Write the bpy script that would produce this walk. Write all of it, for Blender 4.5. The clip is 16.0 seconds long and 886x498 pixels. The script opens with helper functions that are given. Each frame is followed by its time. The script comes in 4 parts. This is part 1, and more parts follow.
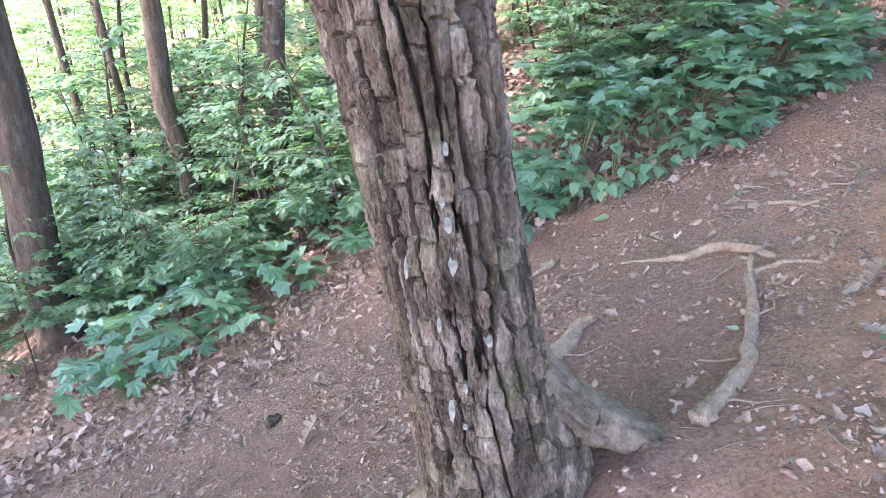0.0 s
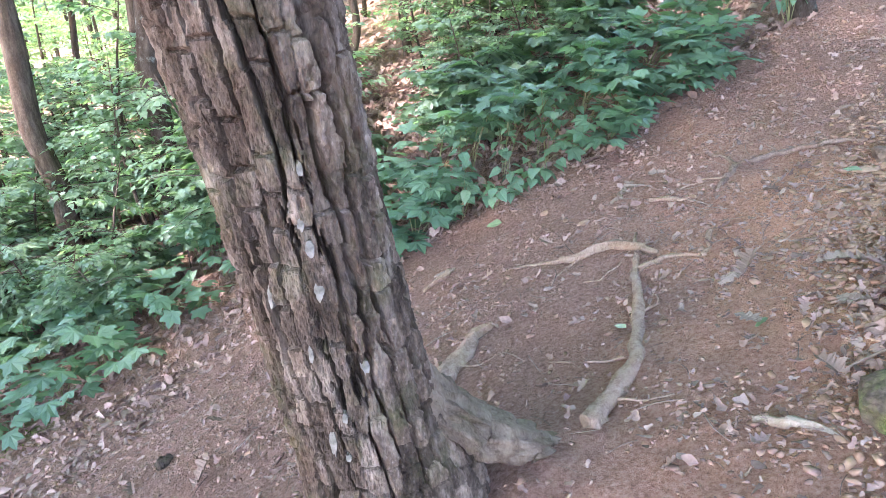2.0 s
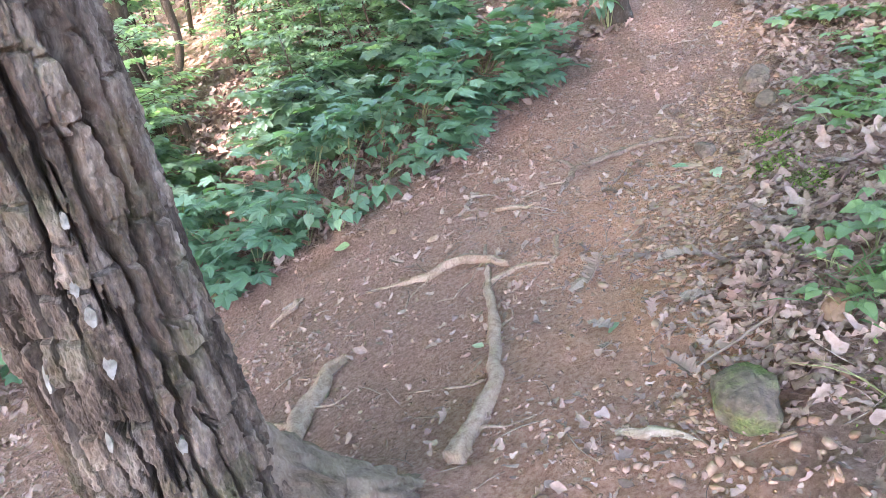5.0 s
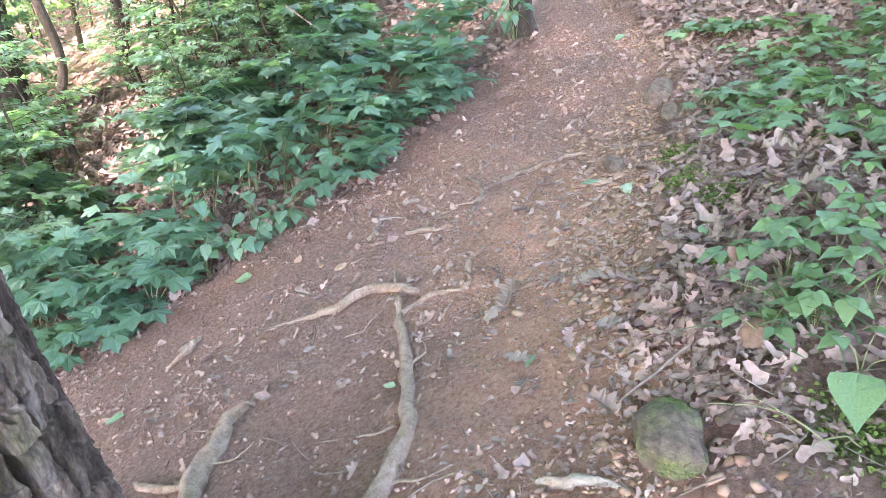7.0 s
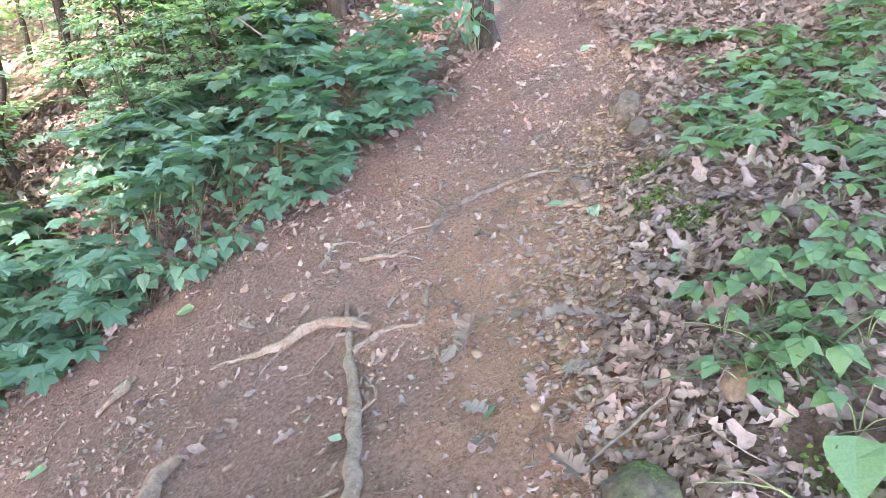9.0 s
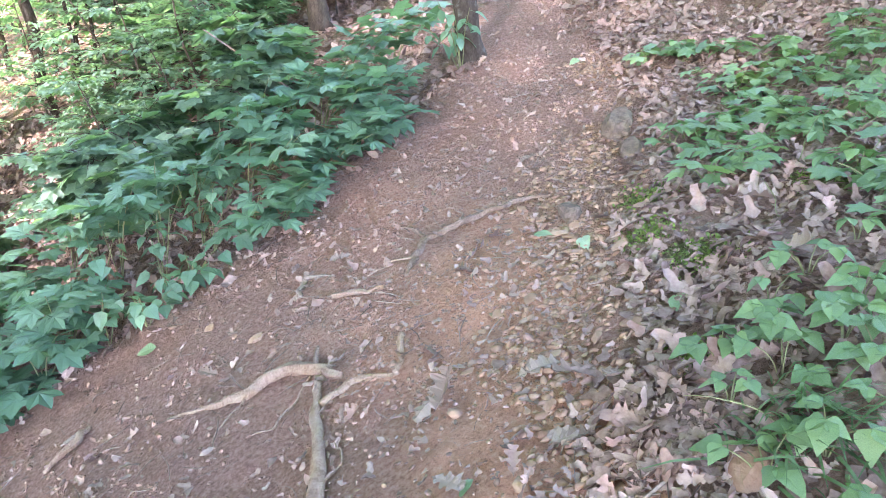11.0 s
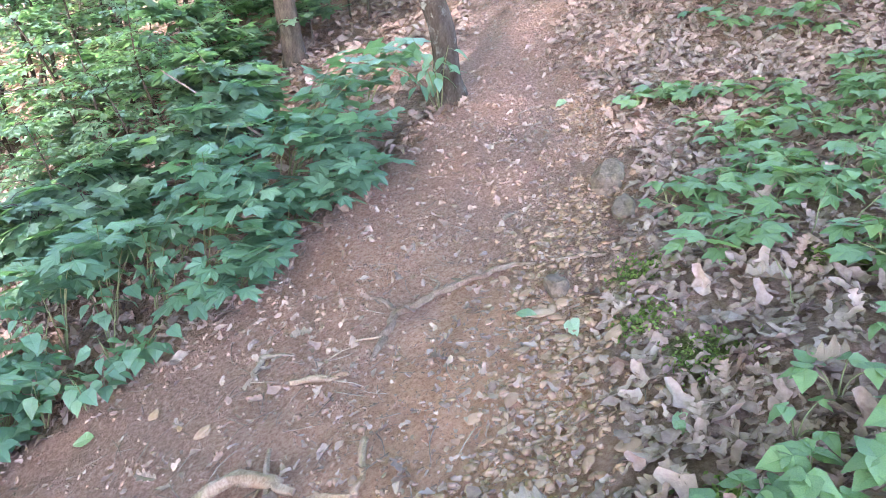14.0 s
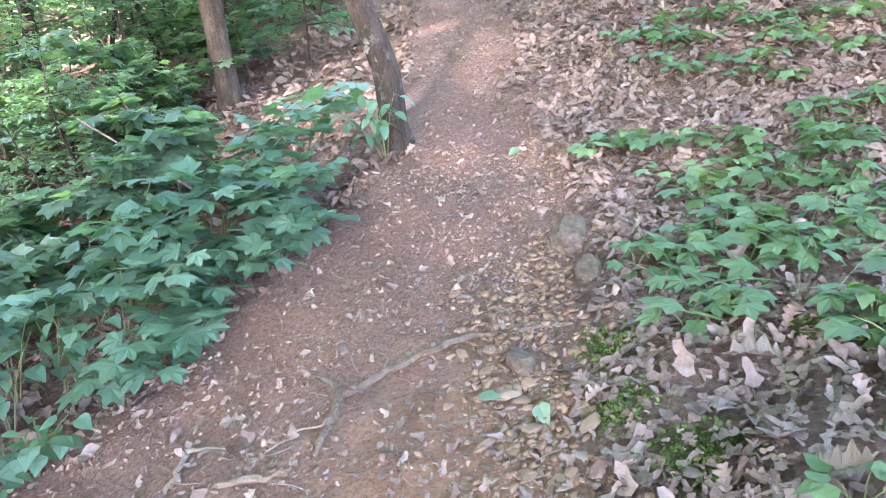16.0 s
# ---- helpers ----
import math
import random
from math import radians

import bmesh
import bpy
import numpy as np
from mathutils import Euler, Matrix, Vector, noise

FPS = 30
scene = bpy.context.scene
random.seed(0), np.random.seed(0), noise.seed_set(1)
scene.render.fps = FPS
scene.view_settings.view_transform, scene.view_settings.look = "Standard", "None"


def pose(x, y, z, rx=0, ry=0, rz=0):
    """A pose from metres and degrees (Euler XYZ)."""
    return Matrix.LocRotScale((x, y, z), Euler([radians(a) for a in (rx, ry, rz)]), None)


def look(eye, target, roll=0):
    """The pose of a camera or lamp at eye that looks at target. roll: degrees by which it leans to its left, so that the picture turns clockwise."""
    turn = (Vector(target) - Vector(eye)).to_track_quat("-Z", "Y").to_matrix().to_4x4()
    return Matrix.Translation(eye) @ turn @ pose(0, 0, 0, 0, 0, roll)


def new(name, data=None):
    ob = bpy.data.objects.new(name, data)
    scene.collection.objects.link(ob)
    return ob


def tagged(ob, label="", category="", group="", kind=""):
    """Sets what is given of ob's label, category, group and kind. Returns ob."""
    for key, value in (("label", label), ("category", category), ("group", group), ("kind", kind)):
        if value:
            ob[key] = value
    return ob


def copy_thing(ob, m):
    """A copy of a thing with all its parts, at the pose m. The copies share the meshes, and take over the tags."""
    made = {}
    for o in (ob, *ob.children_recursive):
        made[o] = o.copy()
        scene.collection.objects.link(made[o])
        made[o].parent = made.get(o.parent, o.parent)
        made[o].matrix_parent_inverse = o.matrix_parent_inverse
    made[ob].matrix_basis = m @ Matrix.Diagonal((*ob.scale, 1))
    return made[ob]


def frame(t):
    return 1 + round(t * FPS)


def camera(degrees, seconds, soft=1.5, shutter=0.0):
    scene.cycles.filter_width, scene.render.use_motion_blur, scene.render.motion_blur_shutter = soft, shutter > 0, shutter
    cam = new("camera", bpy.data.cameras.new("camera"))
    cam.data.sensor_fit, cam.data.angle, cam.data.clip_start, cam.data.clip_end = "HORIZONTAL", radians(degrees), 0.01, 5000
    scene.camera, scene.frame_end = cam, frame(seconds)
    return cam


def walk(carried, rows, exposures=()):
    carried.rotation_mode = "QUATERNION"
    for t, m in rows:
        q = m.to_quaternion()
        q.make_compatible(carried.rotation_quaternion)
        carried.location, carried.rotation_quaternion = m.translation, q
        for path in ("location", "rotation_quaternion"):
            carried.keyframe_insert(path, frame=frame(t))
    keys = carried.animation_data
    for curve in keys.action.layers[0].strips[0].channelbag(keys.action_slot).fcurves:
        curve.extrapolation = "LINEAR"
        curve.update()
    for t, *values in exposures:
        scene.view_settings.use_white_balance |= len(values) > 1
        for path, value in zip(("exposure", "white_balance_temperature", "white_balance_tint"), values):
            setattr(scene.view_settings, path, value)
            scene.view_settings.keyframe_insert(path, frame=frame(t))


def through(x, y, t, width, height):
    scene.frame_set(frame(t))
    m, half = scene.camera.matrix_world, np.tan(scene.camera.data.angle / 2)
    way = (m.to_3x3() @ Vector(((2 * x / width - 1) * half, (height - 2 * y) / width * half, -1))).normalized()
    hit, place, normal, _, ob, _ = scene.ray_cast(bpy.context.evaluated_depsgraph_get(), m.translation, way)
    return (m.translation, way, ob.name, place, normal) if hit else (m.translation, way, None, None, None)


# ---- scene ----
EXPOSURE = 4.6
cam = camera(65.6, 16.0, soft=0.8)
PATH = [
    (0, (0.133, 0.037, 1.426), (0.054, 1.908, 0.724), -2.3),
    (0.5, (0.162, 0.058, 1.424), (0.144, 1.933, 0.729), -2.5),
    (1, (0.188, 0.079, 1.422), (0.238, 1.955, 0.731), -2.7),
    (1.5, (0.217, 0.1, 1.42), (0.336, 1.973, 0.731), -3.1),
    (2, (0.246, 0.123, 1.418), (0.428, 1.992, 0.728), -3.4),
    (2.5, (0.275, 0.149, 1.411), (0.522, 2.01, 0.722), -3.6),
    (3, (0.3, 0.177, 1.404), (0.604, 2.03, 0.716), -4.0),
    (3.5, (0.328, 0.213, 1.399), (0.7, 2.051, 0.705), -4.2),
    (3.7, (0.336, 0.229, 1.398), (0.742, 2.059, 0.699), -4.3),
    (5.8, (0.402, 0.386, 1.394), (1.102, 2.137, 0.73), -4.3),
    (6, (0.419, 0.407, 1.396), (1.156, 2.143, 0.73), -4.2),
    (6.5, (0.454, 0.451, 1.402), (1.238, 2.165, 0.734), -4.3),
    (7, (0.498, 0.493, 1.407), (1.294, 2.201, 0.737), -4.6),
    (7.5, (0.533, 0.539, 1.413), (1.373, 2.226, 0.741), -4.3),
    (8, (0.573, 0.589, 1.417), (1.438, 2.263, 0.746), -4.4),
    (8.2, (0.605, 0.615, 1.406), (1.471, 2.289, 0.739), -4.5),
    (10.3, (0.824, 0.85, 1.404), (1.713, 2.525, 0.766), -4.9),
    (10.5, (0.853, 0.875, 1.415), (1.742, 2.549, 0.779), -5.1),
    (11, (0.921, 0.929, 1.444), (1.807, 2.604, 0.805), -5.1),
    (11.5, (0.978, 0.98, 1.476), (1.865, 2.655, 0.839), -4.8),
    (12, (1.031, 1.031, 1.505), (1.923, 2.706, 0.872), -4.5),
    (12.5, (1.082, 1.081, 1.533), (1.976, 2.757, 0.905), -4.8),
    (13, (1.131, 1.138, 1.559), (2.027, 2.814, 0.936), -5.2),
    (13.5, (1.176, 1.201, 1.582), (2.079, 2.875, 0.964), -5.3),
    (14, (1.223, 1.264, 1.595), (2.141, 2.934, 0.989), -5.2),
    (14.5, (1.257, 1.321, 1.603), (2.206, 2.982, 1.019), -5.1),
    (15, (1.307, 1.418, 1.615), (2.302, 3.06, 1.056), -4.8),
    (15.5, (1.351, 1.495, 1.633), (2.381, 3.122, 1.095), -4.9),
    (16, (1.394, 1.575, 1.652), (2.465, 3.18, 1.125), -4.9),
]
walk(cam, [(t, look(eye, target, roll)) for t, eye, target, roll in PATH], [(0.0, EXPOSURE - 0.17, 6080, 30.5), (3.7, EXPOSURE - 0.1, 6420, 30.5), (6.0, EXPOSURE + 0.08, 6380, 29.5), (16.0, EXPOSURE + 0.16, 6080, 28.5)])

# ---- world, sun, exposure ----
SUN_FROM = Vector((-0.75, -0.35, 1.15)).normalized()
world = bpy.data.worlds.new("sky")
scene.world = world
world.use_nodes = True
wn = world.node_tree
sky = wn.nodes.new("ShaderNodeTexSky")
sky.sky_type = "NISHITA"
sky.sun_disc = False
sky.sun_elevation = math.asin(SUN_FROM.z)
sky.sun_rotation = math.atan2(SUN_FROM.x, SUN_FROM.y)
wn.nodes["Background"].inputs[1].default_value = 0.15
wn.links.new(sky.outputs[0], wn.nodes["Background"].inputs[0])
sun = new("sun", bpy.data.lights.new("sun", "SUN"))
sun.data.energy, sun.data.angle, sun.data.color = 2.5, radians(3.0), (1.0, 0.95, 0.87)
sun.matrix_world = look(SUN_FROM * 60, (0, 0, 0))

# ---- numbers and noise ----
rng = np.random.default_rng(7)


def lattice(i, j, seed):
    n = (i.astype(np.int64) * 374761393 + j.astype(np.int64) * 668265263 + seed * 974711) & 0x7FFFFFFF
    n = ((n ^ (n >> 13)) * 1274126177) & 0x7FFFFFFF
    return ((n ^ (n >> 16)) & 0xFFFF) / 65535.0


def vnoise(x, y, seed=0):
    """Smooth value noise, -1 to 1."""
    x, y = np.asarray(x, float), np.asarray(y, float)
    i, j = np.floor(x), np.floor(y)
    u, v = x - i, y - j
    u, v = u * u * (3 - 2 * u), v * v * (3 - 2 * v)
    a, b = lattice(i, j, seed), lattice(i + 1, j, seed)
    c, d = lattice(i, j + 1, seed), lattice(i + 1, j + 1, seed)
    return 2 * (a + (b - a) * u + (c - a) * v + (a - b - c + d) * u * v) - 1


def fbm(x, y, seed=0, octaves=3):
    return sum(vnoise(x * 2**k, y * 2**k, seed + k) / 2**k for k in range(octaves))


def smooth(v, a, b):
    u = np.clip((np.asarray(v, float) - a) / (b - a), 0, 1)
    return u * u * (3 - 2 * u)


# ---- the lie of the land ----
def bend(v, lo, hi, k=0.25):
    sp = lambda a: np.logaddexp(0, a / k) * k
    return lo + sp(v - lo) - sp(v - hi)


def slope(x, y):
    """The hillside: it falls to -x and climbs to +x, with the trail running up across it."""
    xc, yc = bend(x, -1.0, 4.6), bend(y, 1.9, 5.9)
    u, v = xc - 1.8, yc - 3.2
    z = 0.1194 + 0.3226 * u - 0.0208 * v - 0.0331 * u * u + 0.0419 * u * v + 0.0568 * v * v
    xl, yl = x - xc, y - yc
    z = z + np.where(xl < 0, 6 * np.tanh(xl * 0.06), 9 * np.tanh(xl * 0.038))
    return z + np.where(yl < 0, 0.02 * yl, 8 * np.tanh(yl * 0.02))


def trail_left(x):
    return np.interp(x, [-9, -3.4, -2.2, -1, 0.1, 1.2, 1.85, 2.4, 2.9, 3.4, 3.76, 4.94, 5.6, 9], [4.5, 4.6, 4.75, 5.0, 4.95, 4.78, 4.9, 5.1, 5.16, 5.42, 5.6, 7.2, 8.04, 12.4])


def trail_right(x):
    return np.interp(x, [-6, 0.4, 1.25, 1.55, 1.8, 2.1, 2.6, 3.1, 3.87, 4.23, 4.6, 5.0, 5.8, 9], [-8, -1.2, 0.9, 1.6, 1.95, 2.4, 2.98, 3.52, 4.16, 4.7, 5.4, 6.0, 6.95, 10.8])


def height(x, y):
    x, y = np.asarray(x, float), np.asarray(y, float)
    z = slope(x, y)
    away = np.hypot(x - 1.5, y - 3)
    near = np.clip(1.6 - away / 12, 0, 1)
    left, right = y - trail_left(x), trail_right(x) - y
    z = z - 0.10 * smooth(left, 0.02, 0.35) + 0.05 * smooth(right, 0.0, 0.5)
    z = z + near * (0.022 * fbm(x * 1.7, y * 1.7, 3, 3) + 0.011 * fbm(x * 12, y * 12, 9, 3))
    z = z + 0.07 * np.exp(-((x - 0.66) ** 2 + (y - 2.02) ** 2) / 0.07)
    z = z + 0.03 * smooth(right, 0.1, 0.6) * fbm(x * 3, y * 3, 21, 2) * near
    return z + 0.5 * np.clip(away / 30, 0, 1) * fbm(x * 0.12, y * 0.12, 31, 2)


# ---- materials ----
def material(name, roughness=0.9):
    m = bpy.data.materials.new(name)
    m.use_nodes = True
    b = m.node_tree.nodes["Principled BSDF"]
    b.inputs["Roughness"].default_value = roughness
    b.inputs["Specular IOR Level"].default_value = 0.12
    return m, m.node_tree, b


def node(tree, kind, **values):
    n = tree.nodes.new(kind)
    for key, value in values.items():
        n.inputs[key.replace("_", " ")].default_value = value
    return n


def ramp(tree, source, stops):
    r = tree.nodes.new("ShaderNodeValToRGB")
    e = r.color_ramp.elements
    while len(e) < len(stops):
        e.new(0.5)
    for k, (at, colour) in zip(e, stops):
        k.position, k.color = at, (*colour, 1)
    tree.links.new(source, r.inputs[0])
    return r.outputs[0]


def blend(tree, factor, a, b, mode="MIX"):
    m = tree.nodes.new("ShaderNodeMix")
    m.data_type, m.blend_type = "RGBA", mode
    for socket, value in ((m.inputs[0], factor), (m.inputs[6], a), (m.inputs[7], b)):
        if hasattr(value, "is_linked"):
            tree.links.new(value, socket)
        else:
            socket.default_value = value if isinstance(value, float) else (*value, 1)
    return m.outputs[2]


def grain(tree, scale, detail=5.0, stretch=(1, 1, 1), rough=0.6, source="Object"):
    t = tree.nodes.new("ShaderNodeTexCoord")
    mp = tree.nodes.new("ShaderNodeMapping")
    mp.inputs["Scale"].default_value = stretch
    tree.links.new(t.outputs[source], mp.inputs[0])
    n = node(tree, "ShaderNodeTexNoise", Scale=scale, Detail=detail, Roughness=rough)
    tree.links.new(mp.outputs[0], n.inputs["Vector"])
    return n.outputs[0]


def relief(tree, b, source, strength, distance):
    n = node(tree, "ShaderNodeBump", Strength=strength, Distance=distance)
    tree.links.new(source, n.inputs["Height"])
    tree.links.new(n.outputs[0], b.inputs["Normal"])


def mask(tree, name):
    a = tree.nodes.new("ShaderNodeAttribute")
    a.attribute_name = name
    return a.outputs["Fac"]


def soil():
    m, t, b = material("forest_soil", 0.95)
    fine, coarse = grain(t, 48, 10, rough=0.78), grain(t, 2.2, 6)
    specks = grain(t, 160, 3)
    trail = ramp(t, fine, [(0.35, (0.15, 0.085, 0.063)), (0.5, (0.325, 0.193, 0.147)), (0.66, (0.47, 0.32, 0.26))])
    trail = blend(t, ramp(t, coarse, [(0.4, (0, 0, 0)), (0.65, (0.6, 0.6, 0.6))]), trail, ramp(t, fine, [(0.36, (0.16, 0.09, 0.066)), (0.62, (0.35, 0.212, 0.162))]))
    trail = blend(t, ramp(t, specks, [(0.62, (0, 0, 0)), (0.72, (0.7, 0.7, 0.7))]), trail, (0.40, 0.29, 0.23))
    clay = ramp(t, fine, [(0.35, (0.28, 0.135, 0.083)), (0.5, (0.56, 0.295, 0.185)), (0.66, (0.65, 0.43, 0.31))])
    duff = ramp(t, grain(t, 38, 10, rough=0.78), [(0.36, (0.13, 0.077, 0.055)), (0.5, (0.30, 0.185, 0.136)), (0.66, (0.44, 0.30, 0.23))])
    moss = ramp(t, grain(t, 90, 5), [(0.3, (0.045, 0.062, 0.018)), (0.6, (0.11, 0.14, 0.04)), (0.8, (0.19, 0.22, 0.08))])
    col = blend(t, mask(t, "clay"), trail, clay)
    col = blend(t, mask(t, "duff"), col, duff)
    col = blend(t, mask(t, "moss"), col, moss)
    t.links.new(col, b.inputs["Base Color"])
    relief(t, b, grain(t, 42, 13, rough=0.82), 1.0, 0.065)
    return m


def bark(name, dark, mid, light, scale=1.0, lichen=0.0, moss=0.0, plates=False):
    m, t, b = material(name, 0.95)
    base = ramp(t, grain(t, 14 * scale, 8, (1, 1, 0.25), 0.7), [(0.36, dark), (0.5, mid), (0.66, light)])
    base = blend(t, 0.5, base, ramp(t, grain(t, 90 * scale, 5, (1, 1, 0.5)), [(0.35, dark), (0.6, mid), (0.8, light)]))
    base = blend(t, ramp(t, grain(t, 3.1, 5), [(0.55, (0, 0, 0)), (0.75, (0.5, 0.5, 0.5))]), base, (mid[0] * 1.1, mid[1] * 0.82, mid[2] * 0.62))
    if lichen:
        base = blend(t, ramp(t, grain(t, 9, 6), [(0.60 - 0.1 * lichen, (0, 0, 0)), (0.68, (lichen,) * 3)]), base, (0.42, 0.46, 0.42))
    if moss:
        base = blend(t, ramp(t, grain(t, 4.3, 5), [(0.52, (0, 0, 0)), (0.68, (moss,) * 3)]), base, (0.10, 0.14, 0.04))
    if plates:
        shade = ramp(t, mask(t, "plate"), [(0.0, (0.62, 0.58, 0.54)), (0.5, (1.0, 0.96, 0.92)), (1.0, (1.5, 1.42, 1.34))])
        base = blend(t, 1.0, base, shade, "MULTIPLY")
    t.links.new(base, b.inputs["Base Color"])
    relief(t, b, grain(t, 60 * scale, 9, (1, 1, 0.35), 0.75), 1.0, 0.012)
    return m


def foliage(name, dark, mid, light, through=0.35, rough=0.5, island=True):
    """Leaf blades: each blade its own shade, light passing through it."""
    m, t, b = material(name, rough)
    if island:
        source = t.nodes.new("ShaderNodeNewGeometry").outputs["Random Per Island"]
    else:
        source = t.nodes.new("ShaderNodeObjectInfo").outputs["Random"]
    col = ramp(t, source, [(0.0, dark), (0.5, mid), (1.0, light)])
    col = blend(t, 0.35, col, ramp(t, grain(t, 30, 4), [(0.35, dark), (0.65, light)]))
    t.links.new(col, b.inputs["Base Color"])
    b.inputs["Specular IOR Level"].default_value = 0.6
    relief(t, b, grain(t, 120, 3), 0.3, 0.004)
    tr = t.nodes.new("ShaderNodeBsdfTranslucent")
    t.links.new(blend(t, 1.0, col, (1.3, 1.5, 0.7), "MULTIPLY"), tr.inputs["Color"])
    mix = t.nodes.new("ShaderNodeMixShader")
    mix.inputs[0].default_value = through
    t.links.new(b.outputs[0], mix.inputs[1])
    t.links.new(tr.outputs[0], mix.inputs[2])
    t.links.new(mix.outputs[0], t.nodes["Material Output"].inputs["Surface"])
    return m


def stone(name, dark, light, moss=0.0):
    m, t, b = material(name, 0.9)
    col = ramp(t, grain(t, 26, 7), [(0.3, dark), (0.7, light)])
    if moss:
        col = blend(t, ramp(t, grain(t, 7, 6), [(0.46, (0, 0, 0)), (0.62, (moss,) * 3)]), col, ramp(t, grain(t, 120, 4), [(0.35, (0.05, 0.07, 0.02)), (0.7, (0.17, 0.19, 0.07))]))
    t.links.new(col, b.inputs["Base Color"])
    relief(t, b, grain(t, 60, 8), 0.8, 0.01)
    return m


def dead(name, stops, island=True):
    m, t, b = material(name, 0.85)
    n = t.nodes.new("ShaderNodeNewGeometry" if island else "ShaderNodeObjectInfo")
    col = ramp(t, n.outputs["Random Per Island" if island else "Random"], stops)
    col = blend(t, 0.4, col, ramp(t, grain(t, 45, 6), [(0.3, stops[0][1]), (0.7, stops[-1][1])]))
    t.links.new(col, b.inputs["Base Color"])
    relief(t, b, grain(t, 150, 4), 0.5, 0.004)
    return m


SOIL = soil()
BARK_MAIN = bark("furrowed_bark", (0.022, 0.016, 0.012), (0.115, 0.088, 0.068), (0.38, 0.32, 0.265), 1.0, 0.0, 0.2, True)
BARK_DARK = bark("dark_bark", (0.032, 0.024, 0.018), (0.084, 0.064, 0.048), (0.184, 0.148, 0.12))
BARK_PALE = bark("lichened_bark", (0.03, 0.022, 0.017), (0.072, 0.055, 0.043), (0.14, 0.117, 0.098), 1.0, 0.3)
ROOTWOOD = bark("root_bark", (0.18, 0.115, 0.08), (0.37, 0.26, 0.19), (0.52, 0.405, 0.315), 1.6)
BUTTRESS = bark("worn_root_bark", (0.09, 0.062, 0.043), (0.215, 0.16, 0.115), (0.36, 0.285, 0.215), 1.2, 0.0, 0.16)
GREY_ROOT = bark("grey_root_bark", (0.11, 0.07, 0.05), (0.26, 0.18, 0.135), (0.41, 0.31, 0.245), 1.6)
PALE_BARK = bark("peeled_bark", (0.259, 0.194, 0.137), (0.432, 0.346, 0.266), (0.547, 0.475, 0.389), 1.4)
TWIG = dead("twig_wood", [(0, (0.08, 0.056, 0.044)), (0.5, (0.192, 0.136, 0.104)), (1, (0.36, 0.288, 0.232))])
LICHEN = stone("pale_lichen", (0.085, 0.081, 0.064), (0.264, 0.246, 0.212))
LITTER = dead("dry_leaf_litter", [(0, (0.095, 0.057, 0.043)), (0.3, (0.21, 0.132, 0.104)), (0.75, (0.31, 0.209, 0.17)), (1, (0.40, 0.295, 0.247))])
DRY = dead("dry_oak_leaf", [(0, (0.126, 0.083, 0.061)), (0.5, (0.215, 0.152, 0.115)), (1, (0.311, 0.24, 0.196))], island=False)
CRUMB = dead("soil_crumbs", [(0, (0.12, 0.066, 0.047)), (0.5, (0.28, 0.165, 0.122)), (0.88, (0.35, 0.215, 0.162)), (1, (0.42, 0.29, 0.225))])
CHIP = dead("clay_stone", [(0, (0.20, 0.112, 0.07)), (0.6, (0.31, 0.185, 0.122)), (1, (0.39, 0.265, 0.19))], island=False)
CLAY_CHIP = dead("clay_chip", [(0, (0.17, 0.088, 0.054)), (0.5, (0.30, 0.172, 0.11)), (1, (0.40, 0.265, 0.185))])
ROCK_MOSS = stone("mossy_rock", (0.056, 0.042, 0.032), (0.168, 0.128, 0.096), 0.9)
ROCK_DARK = stone("dark_rock", (0.085, 0.06, 0.045), (0.215, 0.152, 0.114), 0.15)
GREEN_BUSH = foliage("maple_leaf_green", (0.062, 0.132, 0.086), (0.108, 0.205, 0.135), (0.165, 0.285, 0.19), 0.4, 0.45, island=False)
GREEN_HERB = foliage("herb_leaf_green", (0.072, 0.138, 0.055), (0.12, 0.205, 0.085), (0.20, 0.30, 0.13), 0.32, 0.5, island=False)
GREEN_UNDER = foliage("understorey_green", (0.072, 0.135, 0.095), (0.14, 0.23, 0.165), (0.235, 0.335, 0.235), 0.58, 0.36)
# Lit variant of GREEN_UNDER: sunlight on far leaves put into a yellower colour.
GREEN_FAR = foliage("sapling_green_sun_tint", (0.085, 0.14, 0.08), (0.15, 0.225, 0.125), (0.25, 0.335, 0.19), 0.55, 0.5)
GREEN_CROWN = foliage("canopy_green", (0.05, 0.12, 0.03), (0.09, 0.19, 0.045), (0.16, 0.28, 0.075), 0.55)
GREEN_LEAF = foliage("fallen_green_leaf", (0.08, 0.15, 0.055), (0.17, 0.255, 0.12), (0.33, 0.40, 0.27), 0.2, 0.5, island=False)
STEM = dead("green_stem", [(0, (0.10, 0.13, 0.05)), (0.5, (0.17, 0.18, 0.08)), (1, (0.26, 0.24, 0.13))])
MOSS = foliage("moss_tuft", (0.05, 0.08, 0.015), (0.11, 0.16, 0.03), (0.2, 0.25, 0.06), 0.3, 0.8)


# ---- mesh makers ----
def to_mesh(name, verts, faces, mat, smooth_shade=False):
    me = bpy.data.meshes.new(name)
    me.from_pydata([tuple(v) for v in np.asarray(verts, float).tolist()], [], [tuple(f) for f in faces])
    me.materials.append(mat)
    if smooth_shade:
        me.polygons.foreach_set("use_smooth", [True] * len(me.polygons))
    me.update()
    return me


